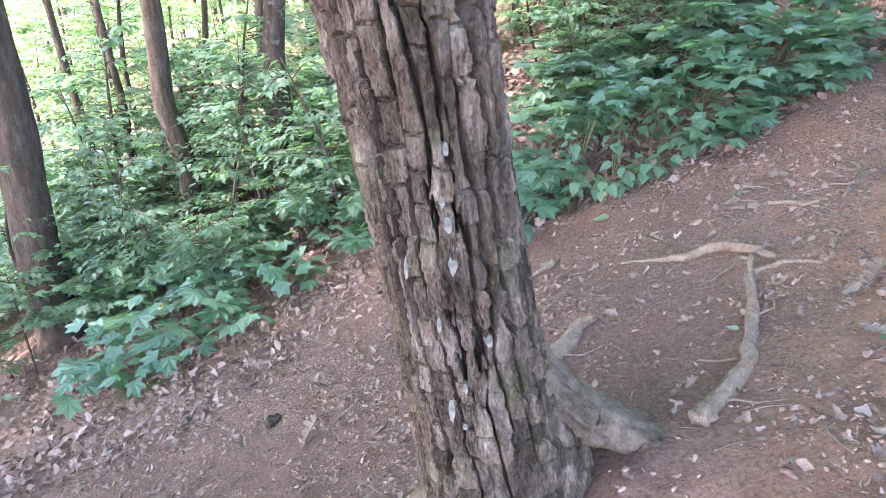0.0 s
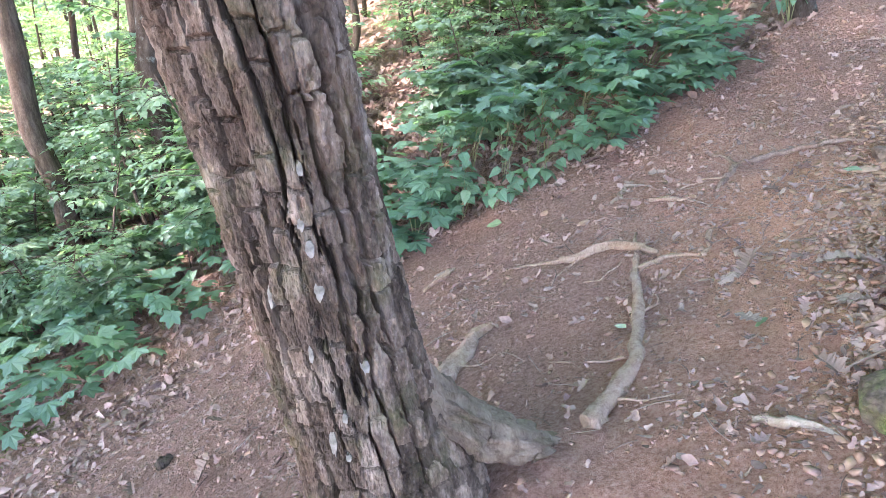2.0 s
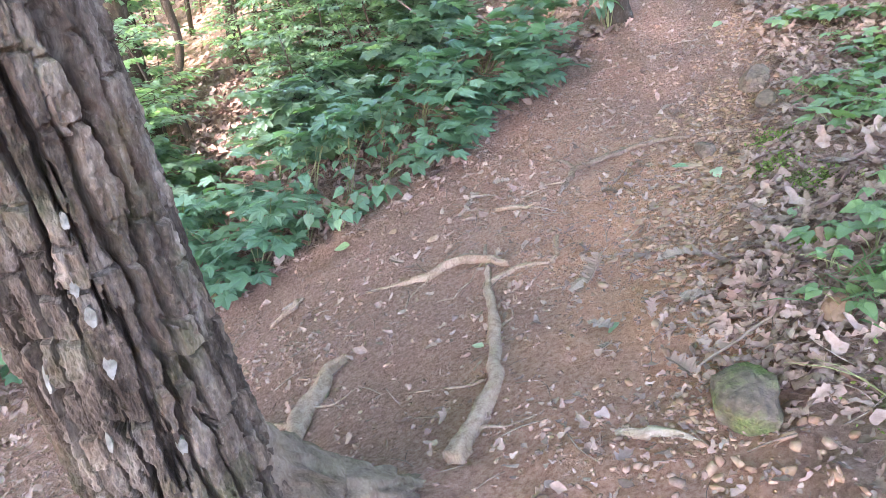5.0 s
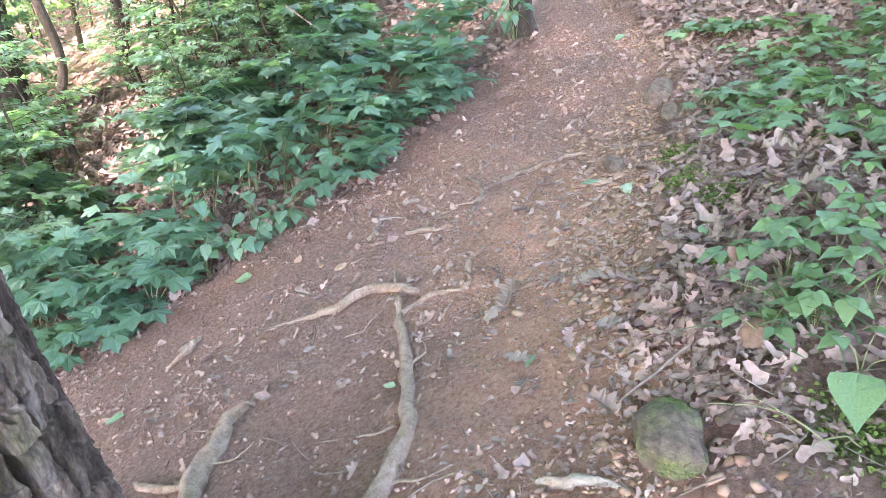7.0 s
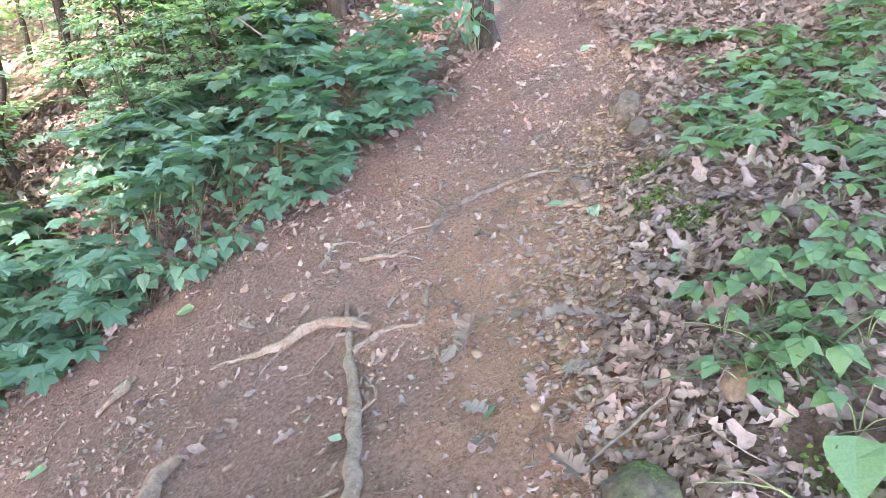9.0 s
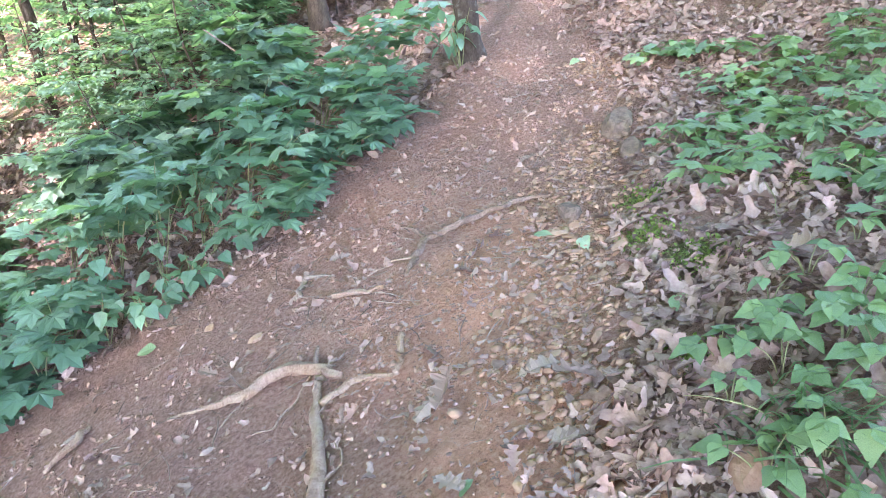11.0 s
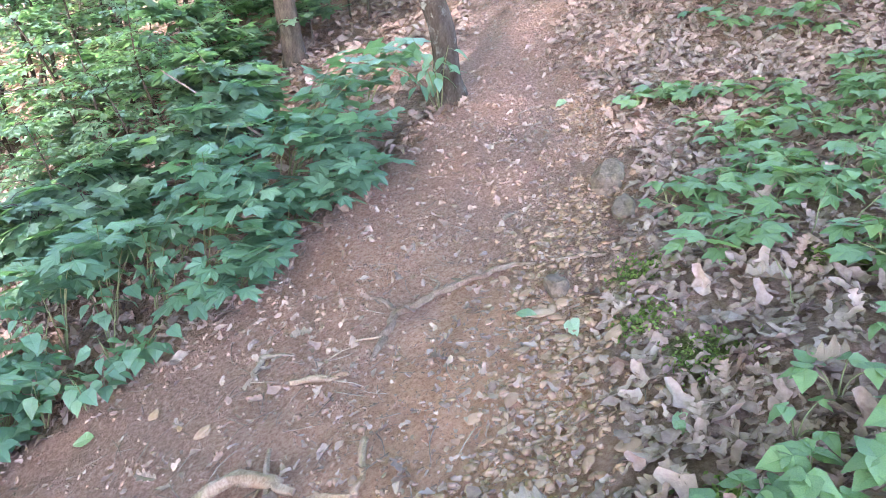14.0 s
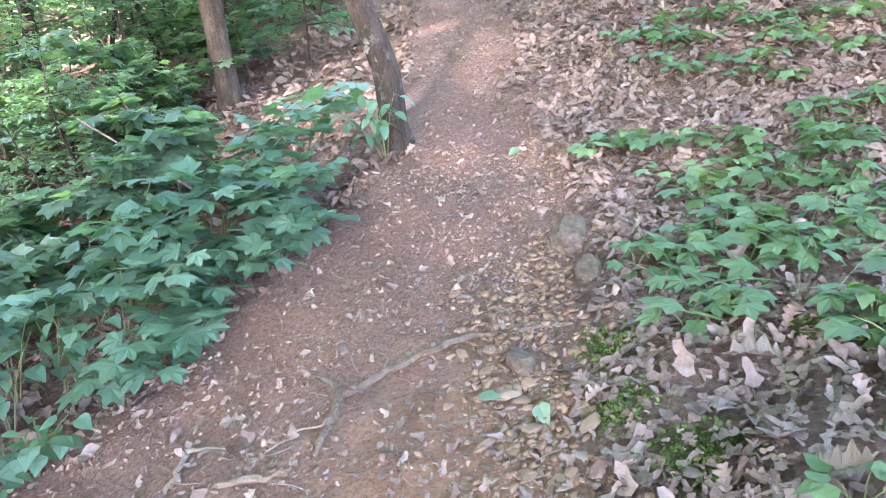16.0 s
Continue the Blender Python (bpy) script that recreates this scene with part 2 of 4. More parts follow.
def mass(name, templates, mats, mat, pick=None):
    """One mesh of many small pieces: each 4 x 4 pose in mats takes one of the templates (verts, triangles)."""
    mats = np.asarray(mats)
    pick = rng.integers(0, len(templates), len(mats)) if pick is None else pick
    vs, fs, base = [], [], 0
    for k, (v, f) in enumerate(templates):
        ms = mats[pick == k]
        if not len(ms):
            continue
        v, f = np.asarray(v, float), np.asarray(f, int)
        out = np.einsum("nij,vj->nvi", ms[:, :3, :3], v) + ms[:, None, :3, 3]
        vs.append(out.reshape(-1, 3))
        fs.append((f[None] + (np.arange(len(ms)) * len(v))[:, None, None] + base).reshape(-1, 3))
        base += len(ms) * len(v)
    vs, fs = np.concatenate(vs), np.concatenate(fs)
    me = bpy.data.meshes.new(name)
    me.vertices.add(len(vs))
    me.vertices.foreach_set("co", vs.ravel())
    me.loops.add(fs.size)
    me.loops.foreach_set("vertex_index", fs.ravel())
    me.polygons.add(len(fs))
    me.polygons.foreach_set("loop_start", np.arange(0, fs.size, 3))
    me.update(calc_edges=True)
    me.materials.append(mat)
    return me


def turns(rx, ry, rz):
    """Rotation matrices from arrays of angles in radians, XYZ."""
    ca, sa, cb, sb, cc, sc = np.cos(rx), np.sin(rx), np.cos(ry), np.sin(ry), np.cos(rz), np.sin(rz)
    out = np.empty((len(ca), 3, 3))
    out[:, 0] = np.stack([cc * cb, cc * sb * sa - sc * ca, cc * sb * ca + sc * sa], -1)
    out[:, 1] = np.stack([sc * cb, sc * sb * sa + cc * ca, sc * sb * ca - cc * sa], -1)
    out[:, 2] = np.stack([-sb, cb * sa, cb * ca], -1)
    return out


def poses(places, rot, size):
    m = np.tile(np.eye(4), (len(places), 1, 1))
    m[:, :3, :3] = rot * np.asarray(size)[:, None, None]
    m[:, :3, 3] = places
    return m


def stalked(template, length=0.5):
    """The same leaf with a thin stalk before it, so that its foot can sit on a stem."""
    v, f = template
    n = len(v)
    ribbon = [(-0.014, 0, 0), (0.014, 0, 0), (-0.012, length * 0.5, 0.05), (0.012, length * 0.5, 0.05), (-0.012, length + 0.04, 0.0), (0.012, length + 0.04, 0.0)]
    faces = [(0, 1, 3), (0, 3, 2), (2, 3, 5), (2, 5, 4)]
    return np.concatenate([np.asarray(v) + (0, length, 0), ribbon]), np.concatenate([f, np.array(faces) + n])


def blade(profile, fold=0.15, arch=0.15, wave=0.0, seed=0, sweep=-0.25):
    """A leaf one unit long from its stalk along +y: half-widths along it, folded at the midrib, arched, wavy."""
    r = np.random.default_rng(seed)
    n = len(profile)
    v, f = [], []
    for k, w in enumerate(profile):
        s = k / (n - 1)
        z = -arch * (s * s) * 1.2 + arch * 0.3 * s
        a, b = (r.normal(0, wave, 2) if wave else (0, 0))
        p, q = w * (1 + r.uniform(-9, 9, 2) * wave) if wave else (w, w)
        v += [(-p, s + sweep * p, z + fold * p + a), (0, s, z), (q, s + sweep * q, z + fold * q + b)]
    for k in range(n - 1):
        i = 3 * k
        for q in ((i, i + 1, i + 4, i + 3), (i + 1, i + 2, i + 5, i + 4)):
            f += [(q[0], q[1], q[2]), (q[0], q[2], q[3])]
    return np.array(v), np.array(f)


def palmate(lobes, notch, fold=0.1, droop=0.2):
    """A lobed leaf one unit long: a fan round the stalk's end; lobes are (angle, length) from tip to base."""
    tips = []
    for k, (a, l) in enumerate(lobes):
        tips += [(a - 13, l * 0.78), (a, l), (a + 13, l * 0.78)]
        if k + 1 < len(lobes):
            b, l2 = lobes[k + 1]
            tips.append(((a + b) / 2, notch * (l + l2) / 2))
    half = [(radians(a), l) for a, l in tips]
    ring = [(-math.sin(a) * l, math.cos(a) * l) for a, l in reversed(half) if a > 0] + [(math.sin(a) * l, math.cos(a) * l) for a, l in half if a >= 0]
    v = [(0, 0, 0)] + [(x, y, fold * abs(x) - droop * (x * x + y * y)) for x, y in ring]
    return np.array(v), np.array([(0, k, k + 1) for k in range(1, len(ring))] + [(0, len(ring), 1)])


OVATE = [blade([0.01, 0.17, 0.26, 0.28, 0.23, 0.13, 0.0], 0.2, a, 0.01, 3 + k) for k, a in enumerate((0.1, 0.25, 0.35))]
KITE = [blade([0.03, 0.27, 0.0], 0.2, a) for a in (0.1, 0.3)]
OVAL_LOW = [blade([0.02, 0.24, 0.26, 0.0], 0.2, a, 0.0, 5) for a in (0.1, 0.3)]
HEART = [blade([0.05, 0.36, 0.42, 0.37, 0.25, 0.11, 0.0], 0.15, a, 0.012, 8 + k) for k, a in enumerate((0.12, 0.3))]
TRIPLE = [blade([0.03, 0.30, 0.40, 0.36, 0.26, 0.13, 0.0], 0.15, a, 0.012, 14 + k) for k, a in enumerate((0.08, 0.2, 0.3))]
CURLS = ((0.35, 0.22, 0.03), (0.7, -0.3, 0.035), (-0.5, 0.35, 0.03), (0.15, 0.12, 0.035), (0.95, 0.25, 0.04))
OAK_FINE = [blade([0.012, 0.012, 0.05, 0.15, 0.17, 0.10, 0.10, 0.22, 0.27, 0.16, 0.15, 0.27, 0.29, 0.17, 0.14, 0.19, 0.14, 0.03], f, a, w * 0.7, 20 + k, 0.15) for k, (f, a, w) in enumerate(CURLS)]
OAK = [blade([0.015, 0.07, 0.19, 0.11, 0.28, 0.15, 0.24, 0.03], f, a, w, 20 + k, 0.1) for k, (f, a, w) in enumerate(CURLS)]
SHRED = [blade([0.10, 0.3, 0.16, 0.24, 0.12], f, a, 0.06, 40 + k) for k, (f, a) in enumerate(((0.3, 0.2), (-0.4, 0.1), (0.6, -0.3)))]
BEECH = [blade([0.02, 0.16, 0.24, 0.25, 0.17, 0.0], f, a, 0.03, 50 + k) for k, (f, a) in enumerate(((0.4, 0.2), (-0.3, -0.2), (0.7, 0.35)))]
MAPLE = [palmate([(0, 1.0), (46, 0.9), (98, 0.62)], 0.66, 0.12, d) for d in (0.10, 0.2, 0.35)]
MAPLE_LOW = [(np.array([(0, 0, 0), (0.5, 0.1, -0.05), (0.42, 0.42, -0.02), (0.68, 0.68, -0.1), (0.25, 0.66, 0), (0, 1, -0.1), (-0.25, 0.66, 0), (-0.68, 0.68, -0.1), (-0.42, 0.42, -0.02), (-0.5, 0.1, -0.05)]), np.array([(0, 1, 2), (0, 2, 4), (2, 3, 4), (0, 4, 5), (0, 5, 6), (0, 6, 8), (6, 7, 8), (0, 8, 9)]))]
OVATE_STALK, HEART_STALK, MAPLE_STALK = [stalked(t, 0.35) for t in OVATE], [stalked(t) for t in HEART], [stalked(t, 0.7) for t in MAPLE]


def pebble(seed):
    r = np.random.default_rng(seed)
    bm = bmesh.new()
    bmesh.ops.create_icosphere(bm, subdivisions=1, radius=0.5)
    v = np.array([p.co for p in bm.verts]) * r.uniform(0.5, 1.25, (len(bm.verts), 1)) * (1, 0.75, 0.42)
    f = np.array([[p.index for p in q.verts] for q in bm.faces])
    bm.free()
    return v, f


CRUMBS = [pebble(k) for k in range(4)]


def tube(points, radii, sides=8, rough=0.0, seed=0, flat=1.0, steps=4, crook=0.0):
    """A limb along a smooth line through points, with a radius at each; returns verts and faces."""
    p, r = np.asarray(points, float), np.asarray(radii, float)
    s = np.linspace(0, len(p) - 1, (len(p) - 1) * steps + 1)
    k = np.clip(s.astype(int), 0, len(p) - 2)
    u = (s - k)[:, None]
    q = np.concatenate([2 * p[:1] - p[1:2], p, 2 * p[-1:] - p[-2:-1]])
    a, b, c, d = q[k], q[k + 1], q[k + 2], q[k + 3]
    line = 0.5 * (2 * b + (c - a) * u + (2 * a - 5 * b + 4 * c - d) * u**2 + (3 * b - a - 3 * c + d) * u**3)
    rad = np.interp(s, np.arange(len(p)), r)
    if crook:
        ends = np.minimum(s, len(p) - 1 - s).clip(0, 0.5)[:, None] * 2
        line = line + crook * ends * np.stack([fbm(s * 1.7, s * 0 + seed + k * 11.3, seed + k, 2) for k in range(3)], 1) * (1, 1, 0.4)
    way = np.gradient(line, axis=0)
    way /= np.linalg.norm(way, axis=1)[:, None] + 1e-9
    ref = np.array((0, 0, 1.0)) if abs(way[:, 2]).mean() < 0.7 else np.array((0, 1.0, 0))
    side = np.cross(way, ref)
    side /= np.linalg.norm(side, axis=1)[:, None] + 1e-9
    up = np.cross(side, way)
    ang = np.linspace(0, 2 * np.pi, sides, endpoint=False)
    n = 1 + rough * fbm(s[:, None] * 2.3 + seed * 9.1, np.arange(sides)[None] * 0.9 + seed * 3.7, seed, 3)
    v = line[:, None] + (rad[:, None] * n)[:, :, None] * (np.cos(ang)[None, :, None] * side[:, None] + flat * np.sin(ang)[None, :, None] * up[:, None])
    m = len(line)
    f = [(i * sides + j, i * sides + (j + 1) % sides, (i + 1) * sides + (j + 1) % sides, (i + 1) * sides + j) for i in range(m - 1) for j in range(sides)]
    f += [tuple(range(sides))[::-1], tuple(range((m - 1) * sides, m * sides))]
    return v.reshape(-1, 3), f


def join(pieces):
    vs, fs, base = [], [], 0
    for v, f in pieces:
        vs.append(np.asarray(v))
        fs += [tuple(int(i) + base for i in q) for q in f]
        base += len(v)
    return np.concatenate(vs), fs


def part(name, me, parent, label="", m=None):
    ob = new(name, me)
    ob.parent = parent
    if m is not None:
        ob.matrix_basis = m
    return tagged(ob, label) if label else ob


def thing(name, x, y, label, category, group="", kind="", z=None, m=None):
    ob = new(name)
    ob.empty_display_size = 0.1
    ob.matrix_basis = m if m is not None else Matrix.Translation((x, y, float(height(x, y)) if z is None else z))
    return tagged(ob, label, category, group, kind)


def solid(name, me, label, category, group="", kind="", m=None):
    ob = new(name, me)
    if m is not None:
        ob.matrix_basis = m
    return tagged(ob, label, category, group, kind)


def lie(x, y, turn=0.0, lift=0.0, tip=0.0, size=1.0):
    """A pose on the ground that follows its slope."""
    e = 0.04
    nx = float(height(x - e, y) - height(x + e, y)) / (2 * e)
    ny = float(height(x, y - e) - height(x, y + e)) / (2 * e)
    q = Vector((0, 0, 1)).rotation_difference(Vector((nx, ny, 1)).normalized())
    return Matrix.Translation((x, y, float(height(x, y)) + lift)) @ q.to_matrix().to_4x4() @ pose(0, 0, 0, tip, 0, turn) @ Matrix.Scale(size, 4)

# ---- the ground ----
def spread(lo, hi, step, end):
    mid = list(np.arange(lo, hi + 1e-6, step))
    a, d = [], step
    while (a[-1] if a else hi) < end:
        d *= 1.22
        a.append((a[-1] if a else hi) + d)
    b, d = [], step
    while (b[-1] if b else lo) > -end:
        d *= 1.22
        b.append((b[-1] if b else lo) - d)
    return np.array(b[::-1] + mid + a)


def make_ground():
    xs, ys = spread(-1.5, 5.0, 0.021, 500), spread(1.0, 6.6, 0.021, 500)
    X, Y = np.meshgrid(xs, ys)
    Z = height(X, Y)
    nx, ny = len(xs), len(ys)
    i = np.arange(ny - 1)[:, None] * nx + np.arange(nx - 1)[None]
    f = np.stack([i, i + 1, i + nx + 1, i + nx], -1).reshape(-1, 4)
    me = bpy.data.meshes.new("ground")
    me.vertices.add(nx * ny)
    me.vertices.foreach_set("co", np.stack([X, Y, Z], -1).ravel())
    me.loops.add(f.size)
    me.loops.foreach_set("vertex_index", f.ravel())
    me.polygons.add(len(f))
    me.polygons.foreach_set("loop_start", np.arange(0, f.size, 4))
    me.polygons.foreach_set("use_smooth", np.ones(len(f), bool))
    me.update(calc_edges=True)
    me.materials.append(SOIL)
    for name, values in (("clay", clay_at(X, Y)), ("duff", duff_at(X, Y)), ("moss", moss_at(X, Y))):
        me.attributes.new(name, "FLOAT", "POINT").data.foreach_set("value", values.ravel().astype(np.float32))
    return solid("ground", me, "reddish brown trampled soil of a hillside trail", "ground", kind="structure")


def clay_at(x, y):
    d = trail_right(x) - y
    return (0.45 * smooth(d, -3.0, -1.4) + 0.55 * smooth(d, -1.5, -0.4)) * (1 - smooth(d, 0.2, 0.5)) * (1 - smooth(x, 2.6, 3.3)) * np.clip(0.75 + 0.5 * fbm(x * 2, y * 2, 61), 0, 1)


def duff_at(x, y):
    left, right = y - trail_left(x), trail_right(x) - y
    n = 0.18 * fbm(x * 3, y * 3, 71)
    return np.clip(smooth(left + n, -0.12, 0.2) + 0.85 * smooth(right + n, 0.05, 0.45), 0, 1)


MOSSY = ((3.27, 3.25, 0.13), (2.94, 2.65, 0.14), (3.73, 2.66, 0.14), (2.99, 2.98, 0.10), (2.05, 1.38, 0.16), (2.45, 2.2, 0.08), (-2.9, 5.45, 0.3))


def moss_at(x, y):
    out = np.zeros_like(x)
    for a, b, r in MOSSY:
        out = np.maximum(out, 1 - smooth(np.hypot(x - a, y - b) / r + 0.35 * fbm(x * 9, y * 9, 81), 0.5, 1.15))
    return 0.9 * out


make_ground()


# ---- the large tree beside the trail ----
def bark_plates(turn, z, columns):
    """Bark broken into long upright plates: how deep the cracks go (0 to 1), how deep the cross breaks, the plate's own number, its bulge."""
    u = turn / (2 * np.pi) * columns + 0.40 * vnoise(turn * 2.0, z * 1.7, 91) + 0.25 * vnoise(turn * 7, z * 6.5, 92) + 0.13 * vnoise(turn * 20, z * 32, 93) + 0.30 * (lattice(np.floor(z / 0.085 + 2.5 * vnoise(turn * 2.5, z * 0 + 0.5, 96)), np.floor(turn * 3.2), 97) - 0.5)
    i = np.floor(u)
    zero = np.zeros_like(i)
    at = lambda k: k + 0.5 * (lattice(k, zero, 5) - 0.5)
    col = np.where(u < at(i), i - 1, np.where(u >= at(i + 1), i + 1, i))
    lo, hi = u - at(col), at(col + 1) - u
    edge = np.where(lo < hi, col, col + 1)
    wide = 0.04 + 0.19 * np.clip(vnoise(edge * 7.31, z * 4.2 + edge * 3.7, 94) + 0.35, 0, 1)
    near = np.minimum(lo, hi)
    crack = (1 - smooth(near, wide * 0.6, wide + 0.02)) * smooth(wide, 0.03, 0.07)
    row = z / 0.10 + 5 * lattice(col, zero, 6) + 0.35 * lo * (lattice(col, zero, 7) - 0.5) + 0.35 * vnoise(col * 3.1, z * 5, 95)
    j = np.floor(row)
    dz = np.minimum(row - j, 1 - (row - j)) * 0.10
    cross = (1 - smooth(dz, 0.0015, 0.008)) * (lattice(col, np.round(row), 8) > 0.42)
    bulge = 1 - (2 * lo / (lo + hi + 1e-6) - 1) ** 2
    return crack, cross, lattice(col, j, 9), bulge


def big_tree():
    tree = thing("oak_tree", 0.17, 1.99, "large tree with deeply furrowed grey-brown bark beside the trail", "tree", z=-0.45)
    ox, oy, oz = 0.17, 1.99, -0.45
    around, rows = 400, 540
    zs = np.concatenate([np.linspace(-0.12, 2.45, rows), np.linspace(2.5, 9.0, 60)])
    th = np.linspace(0, 2 * np.pi, around, endpoint=False)
    T, Zr = np.meshgrid(th, zs)
    z = Zr + oz
    radius = 0.222 + 0.014 * smooth(z, 0.9, 1.5) + 0.13 * np.exp(-(z + 0.45) / 0.22) - 0.017 * np.clip(z - 1.6, 0, None)
    flare = np.exp(-((np.angle(np.exp(1j * (T - 0.25)))) / 0.6) ** 2)
    radius = radius + flare * 0.10 * np.exp(-np.clip(z - 0.0, 0, 9) / 0.16)
    radius = radius * (1 + 0.03 * np.cos(2 * T + 1.0 + z) + 0.02 * np.cos(3 * T - 2 * z))
    turn = np.mod(T - np.pi / 2, 2 * np.pi)
    crack, cross, own, bulge = bark_plates(turn, z, 26)
    worn = 1 - 0.7 * (1 - smooth(z, -0.12, 0.22))
    side = smooth(np.cos(T - 0.3), 0.35, 0.95)
    proud = worn * (1 - 0.35 * side) * (-0.058 * crack - 0.02 * cross * (1 - crack) + 0.013 * (own - 0.5) * (1 - crack) + 0.003 * bulge)
    proud = proud + worn * 0.0045 * fbm(turn * 15, z * 30, 12, 3) + 0.0028 * fbm(turn * 55, z * 75, 17, 2) - 0.006 * worn * smooth(vnoise(turn * 22, z * 60, 19), 0.35, 0.7)
    r = radius + proud
    lean_x, lean_y = -0.135 * z - 0.0, -0.045 * z
    v = np.stack([0.0 + lean_x + r * np.cos(T), lean_y + r * np.sin(T), Zr], -1).reshape(-1, 3)
    n = len(zs)
    i = np.arange(n - 1)[:, None] * around + np.arange(around)[None]
    k = np.arange(n - 1)[:, None] * around + (np.arange(around)[None] + 1) % around
    f = np.stack([i, k, k + around, i + around], -1).reshape(-1, 4).tolist()
    me = to_mesh("trunk", v, f, BARK_MAIN)
    me.attributes.new("plate", "FLOAT", "POINT").data.foreach_set("value", own.ravel().astype(np.float32))
    part("trunk", me, tree)
    # roots that leave the trunk's foot
    foot = [((0.10, 0.02, 0.72), (0.28, 0.07, 0.55), (0.46, 0.11, 0.42), (0.62, 0.13, 0.345), (0.78, 0.16, 0.30), (1.02, 0.22, 0.235)), ((0.02, 0.05, 0.42), (0.02, 0.30, 0.20), (-0.05, 0.7, -0.02)), ((-0.1, -0.05, 0.35), (-0.3, -0.15, 0.08), (-0.6, -0.2, -0.12))]
    for pts, rad in zip(foot, ((0.15, 0.13, 0.098, 0.07, 0.046, 0.024), (0.13, 0.09, 0.03), (0.13, 0.08, 0.03))):
        part("root_flare", to_mesh("root_flare", *tube(pts, rad, 44, 0.24, 5, 0.62, 14, 0.02), BUTTRESS, True), tree, "smooth grey-brown root swelling at the foot of the trunk")
    # lichen flakes
    for a, zz, w, h in ((-1.50, 0.745, 0.022, 0.05), (-1.47, 0.86, 0.022, 0.04), (-1.49, 0.925, 0.014, 0.03), (-2.12, 0.72, 0.012, 0.06), (-1.87, 0.27, 0.018, 0.085), (-1.72, 0.22, 0.016, 0.022), (-1.22, 0.50, 0.018, 0.04), (-1.35, 1.06, 0.014, 0.035), (-1.62, 0.36, 0.014, 0.03), (-1.80, 0.56, 0.012, 0.05)):
        rr = float(np.sort(r[np.argmin(abs(zs + oz - zz)) - 6 :][:12, int(a % (2 * math.pi) / (2 * math.pi) * around) - 4 :][:, :8].ravel())[-12])
        rim = [(w * (0.65 + 0.4 * rng.random()) * math.cos(q), h * (0.65 + 0.4 * rng.random()) * math.sin(q)) for q in np.linspace(0, 2 * np.pi, 17, endpoint=False)]
        fv = [(0, 0.003, 0)] + [(p, 0.0015, s) for p, s in rim] + [(p, -0.02, s) for p, s in rim]
        ff = [(0, 1 + q, 1 + (q + 1) % 17) for q in range(17)] + [(1 + q, 18 + q, 18 + (q + 1) % 17, 1 + (q + 1) % 17) for q in range(17)]
        cx, cy = -0.135 * zz + rr * math.cos(a), -0.045 * zz + rr * math.sin(a)
        part("lichen_patch", to_mesh("lichen_patch", np.array(fv) * (0.62, 1, 0.62), ff, LICHEN), tree, "pale grey-white lichen flake on bark", Matrix.Translation((cx, cy, zz - oz)) @ pose(0, 0, 0, 0, 0, math.degrees(a) - 90))
    top = np.array((-0.135 * 8.0, -0.045 * 8.0, 8.2))
    # Crown above the view, its spread and leaf count set to block the sun.
    crown_of(tree, top, 4.8, 2.6, 7000, 14, 0.34)
    return tree


def crown_of(tree, top, wide, tall, count, limbs, leaf, mat=None, bare=BARK_DARK, seed=1):
    """Limbs from the trunk's upper part and a ragged crown of separate leaves round their ends."""
    r = np.random.default_rng(seed)
    tips = []
    for k in range(limbs):
        a = 2.4 * k + r.uniform(-0.4, 0.4)
        reach = wide * r.uniform(0.45, 1.0)
        start = top - (0, 0, tall * r.uniform(0.2, 0.9))
        end = top + (reach * math.cos(a), reach * math.sin(a), tall * r.uniform(-0.3, 0.6))
        mid = (start + end) / 2 + r.normal(0, 0.08 * wide, 3)
        part("limb", to_mesh("limb", *tube([start, mid, end], [0.02 * wide, 0.012 * wide, 0.003 * wide], 6, 0.1, k), bare, True), tree)
        tips += [end, mid, (mid + end) / 2]
    tips = np.array(tips)
    c = tips[r.integers(0, len(tips), count)]
    p = c + r.normal(0, 1, (count, 3)) * (0.24 * wide, 0.24 * wide, 0.13 * tall)
    m = poses(p, turns(r.normal(0, 0.45, count), r.normal(0, 0.45, count), r.uniform(0, 6.28, count)), leaf * r.uniform(0.6, 1.25, count))
    part("crown", mass("crown", KITE, m, mat or GREEN_CROWN, r.integers(0, 2, count)), tree)


big_tree()


def trunk_tree(name, x, y, lean, radius, tall, label, mat, crown, seed, group="", crooked=0.025, sides=36, steps=12):
    """A forest tree: tapered, slightly crooked trunk on a flared foot, limbs and a crown."""
    t = thing(name, x, y, label, "tree", group)
    r = np.random.default_rng(seed)
    zs = np.array((-0.35, -0.05, 0.12, 0.5, 1.1, 1.9, 3.0, tall * 0.6, tall))
    px = lean[0] * zs + np.r_[0, 0, 0, r.normal(0, crooked, 6)]
    py = lean[1] * zs + np.r_[0, 0, 0, r.normal(0, crooked, 6)]
    rad = radius * np.array((1.9, 1.45, 1.15, 1.02, 0.98, 0.94, 0.88, 0.6, 0.25))
    part("trunk", to_mesh("trunk", *tube(np.stack([px, py, zs], 1), rad, sides, 0.07, seed, 1.0, steps), mat, True), t)
    if crown:
        crown_of(t, np.array((px[-1], py[-1], tall)), *crown, mat=GREEN_CROWN, seed=seed)
    return t


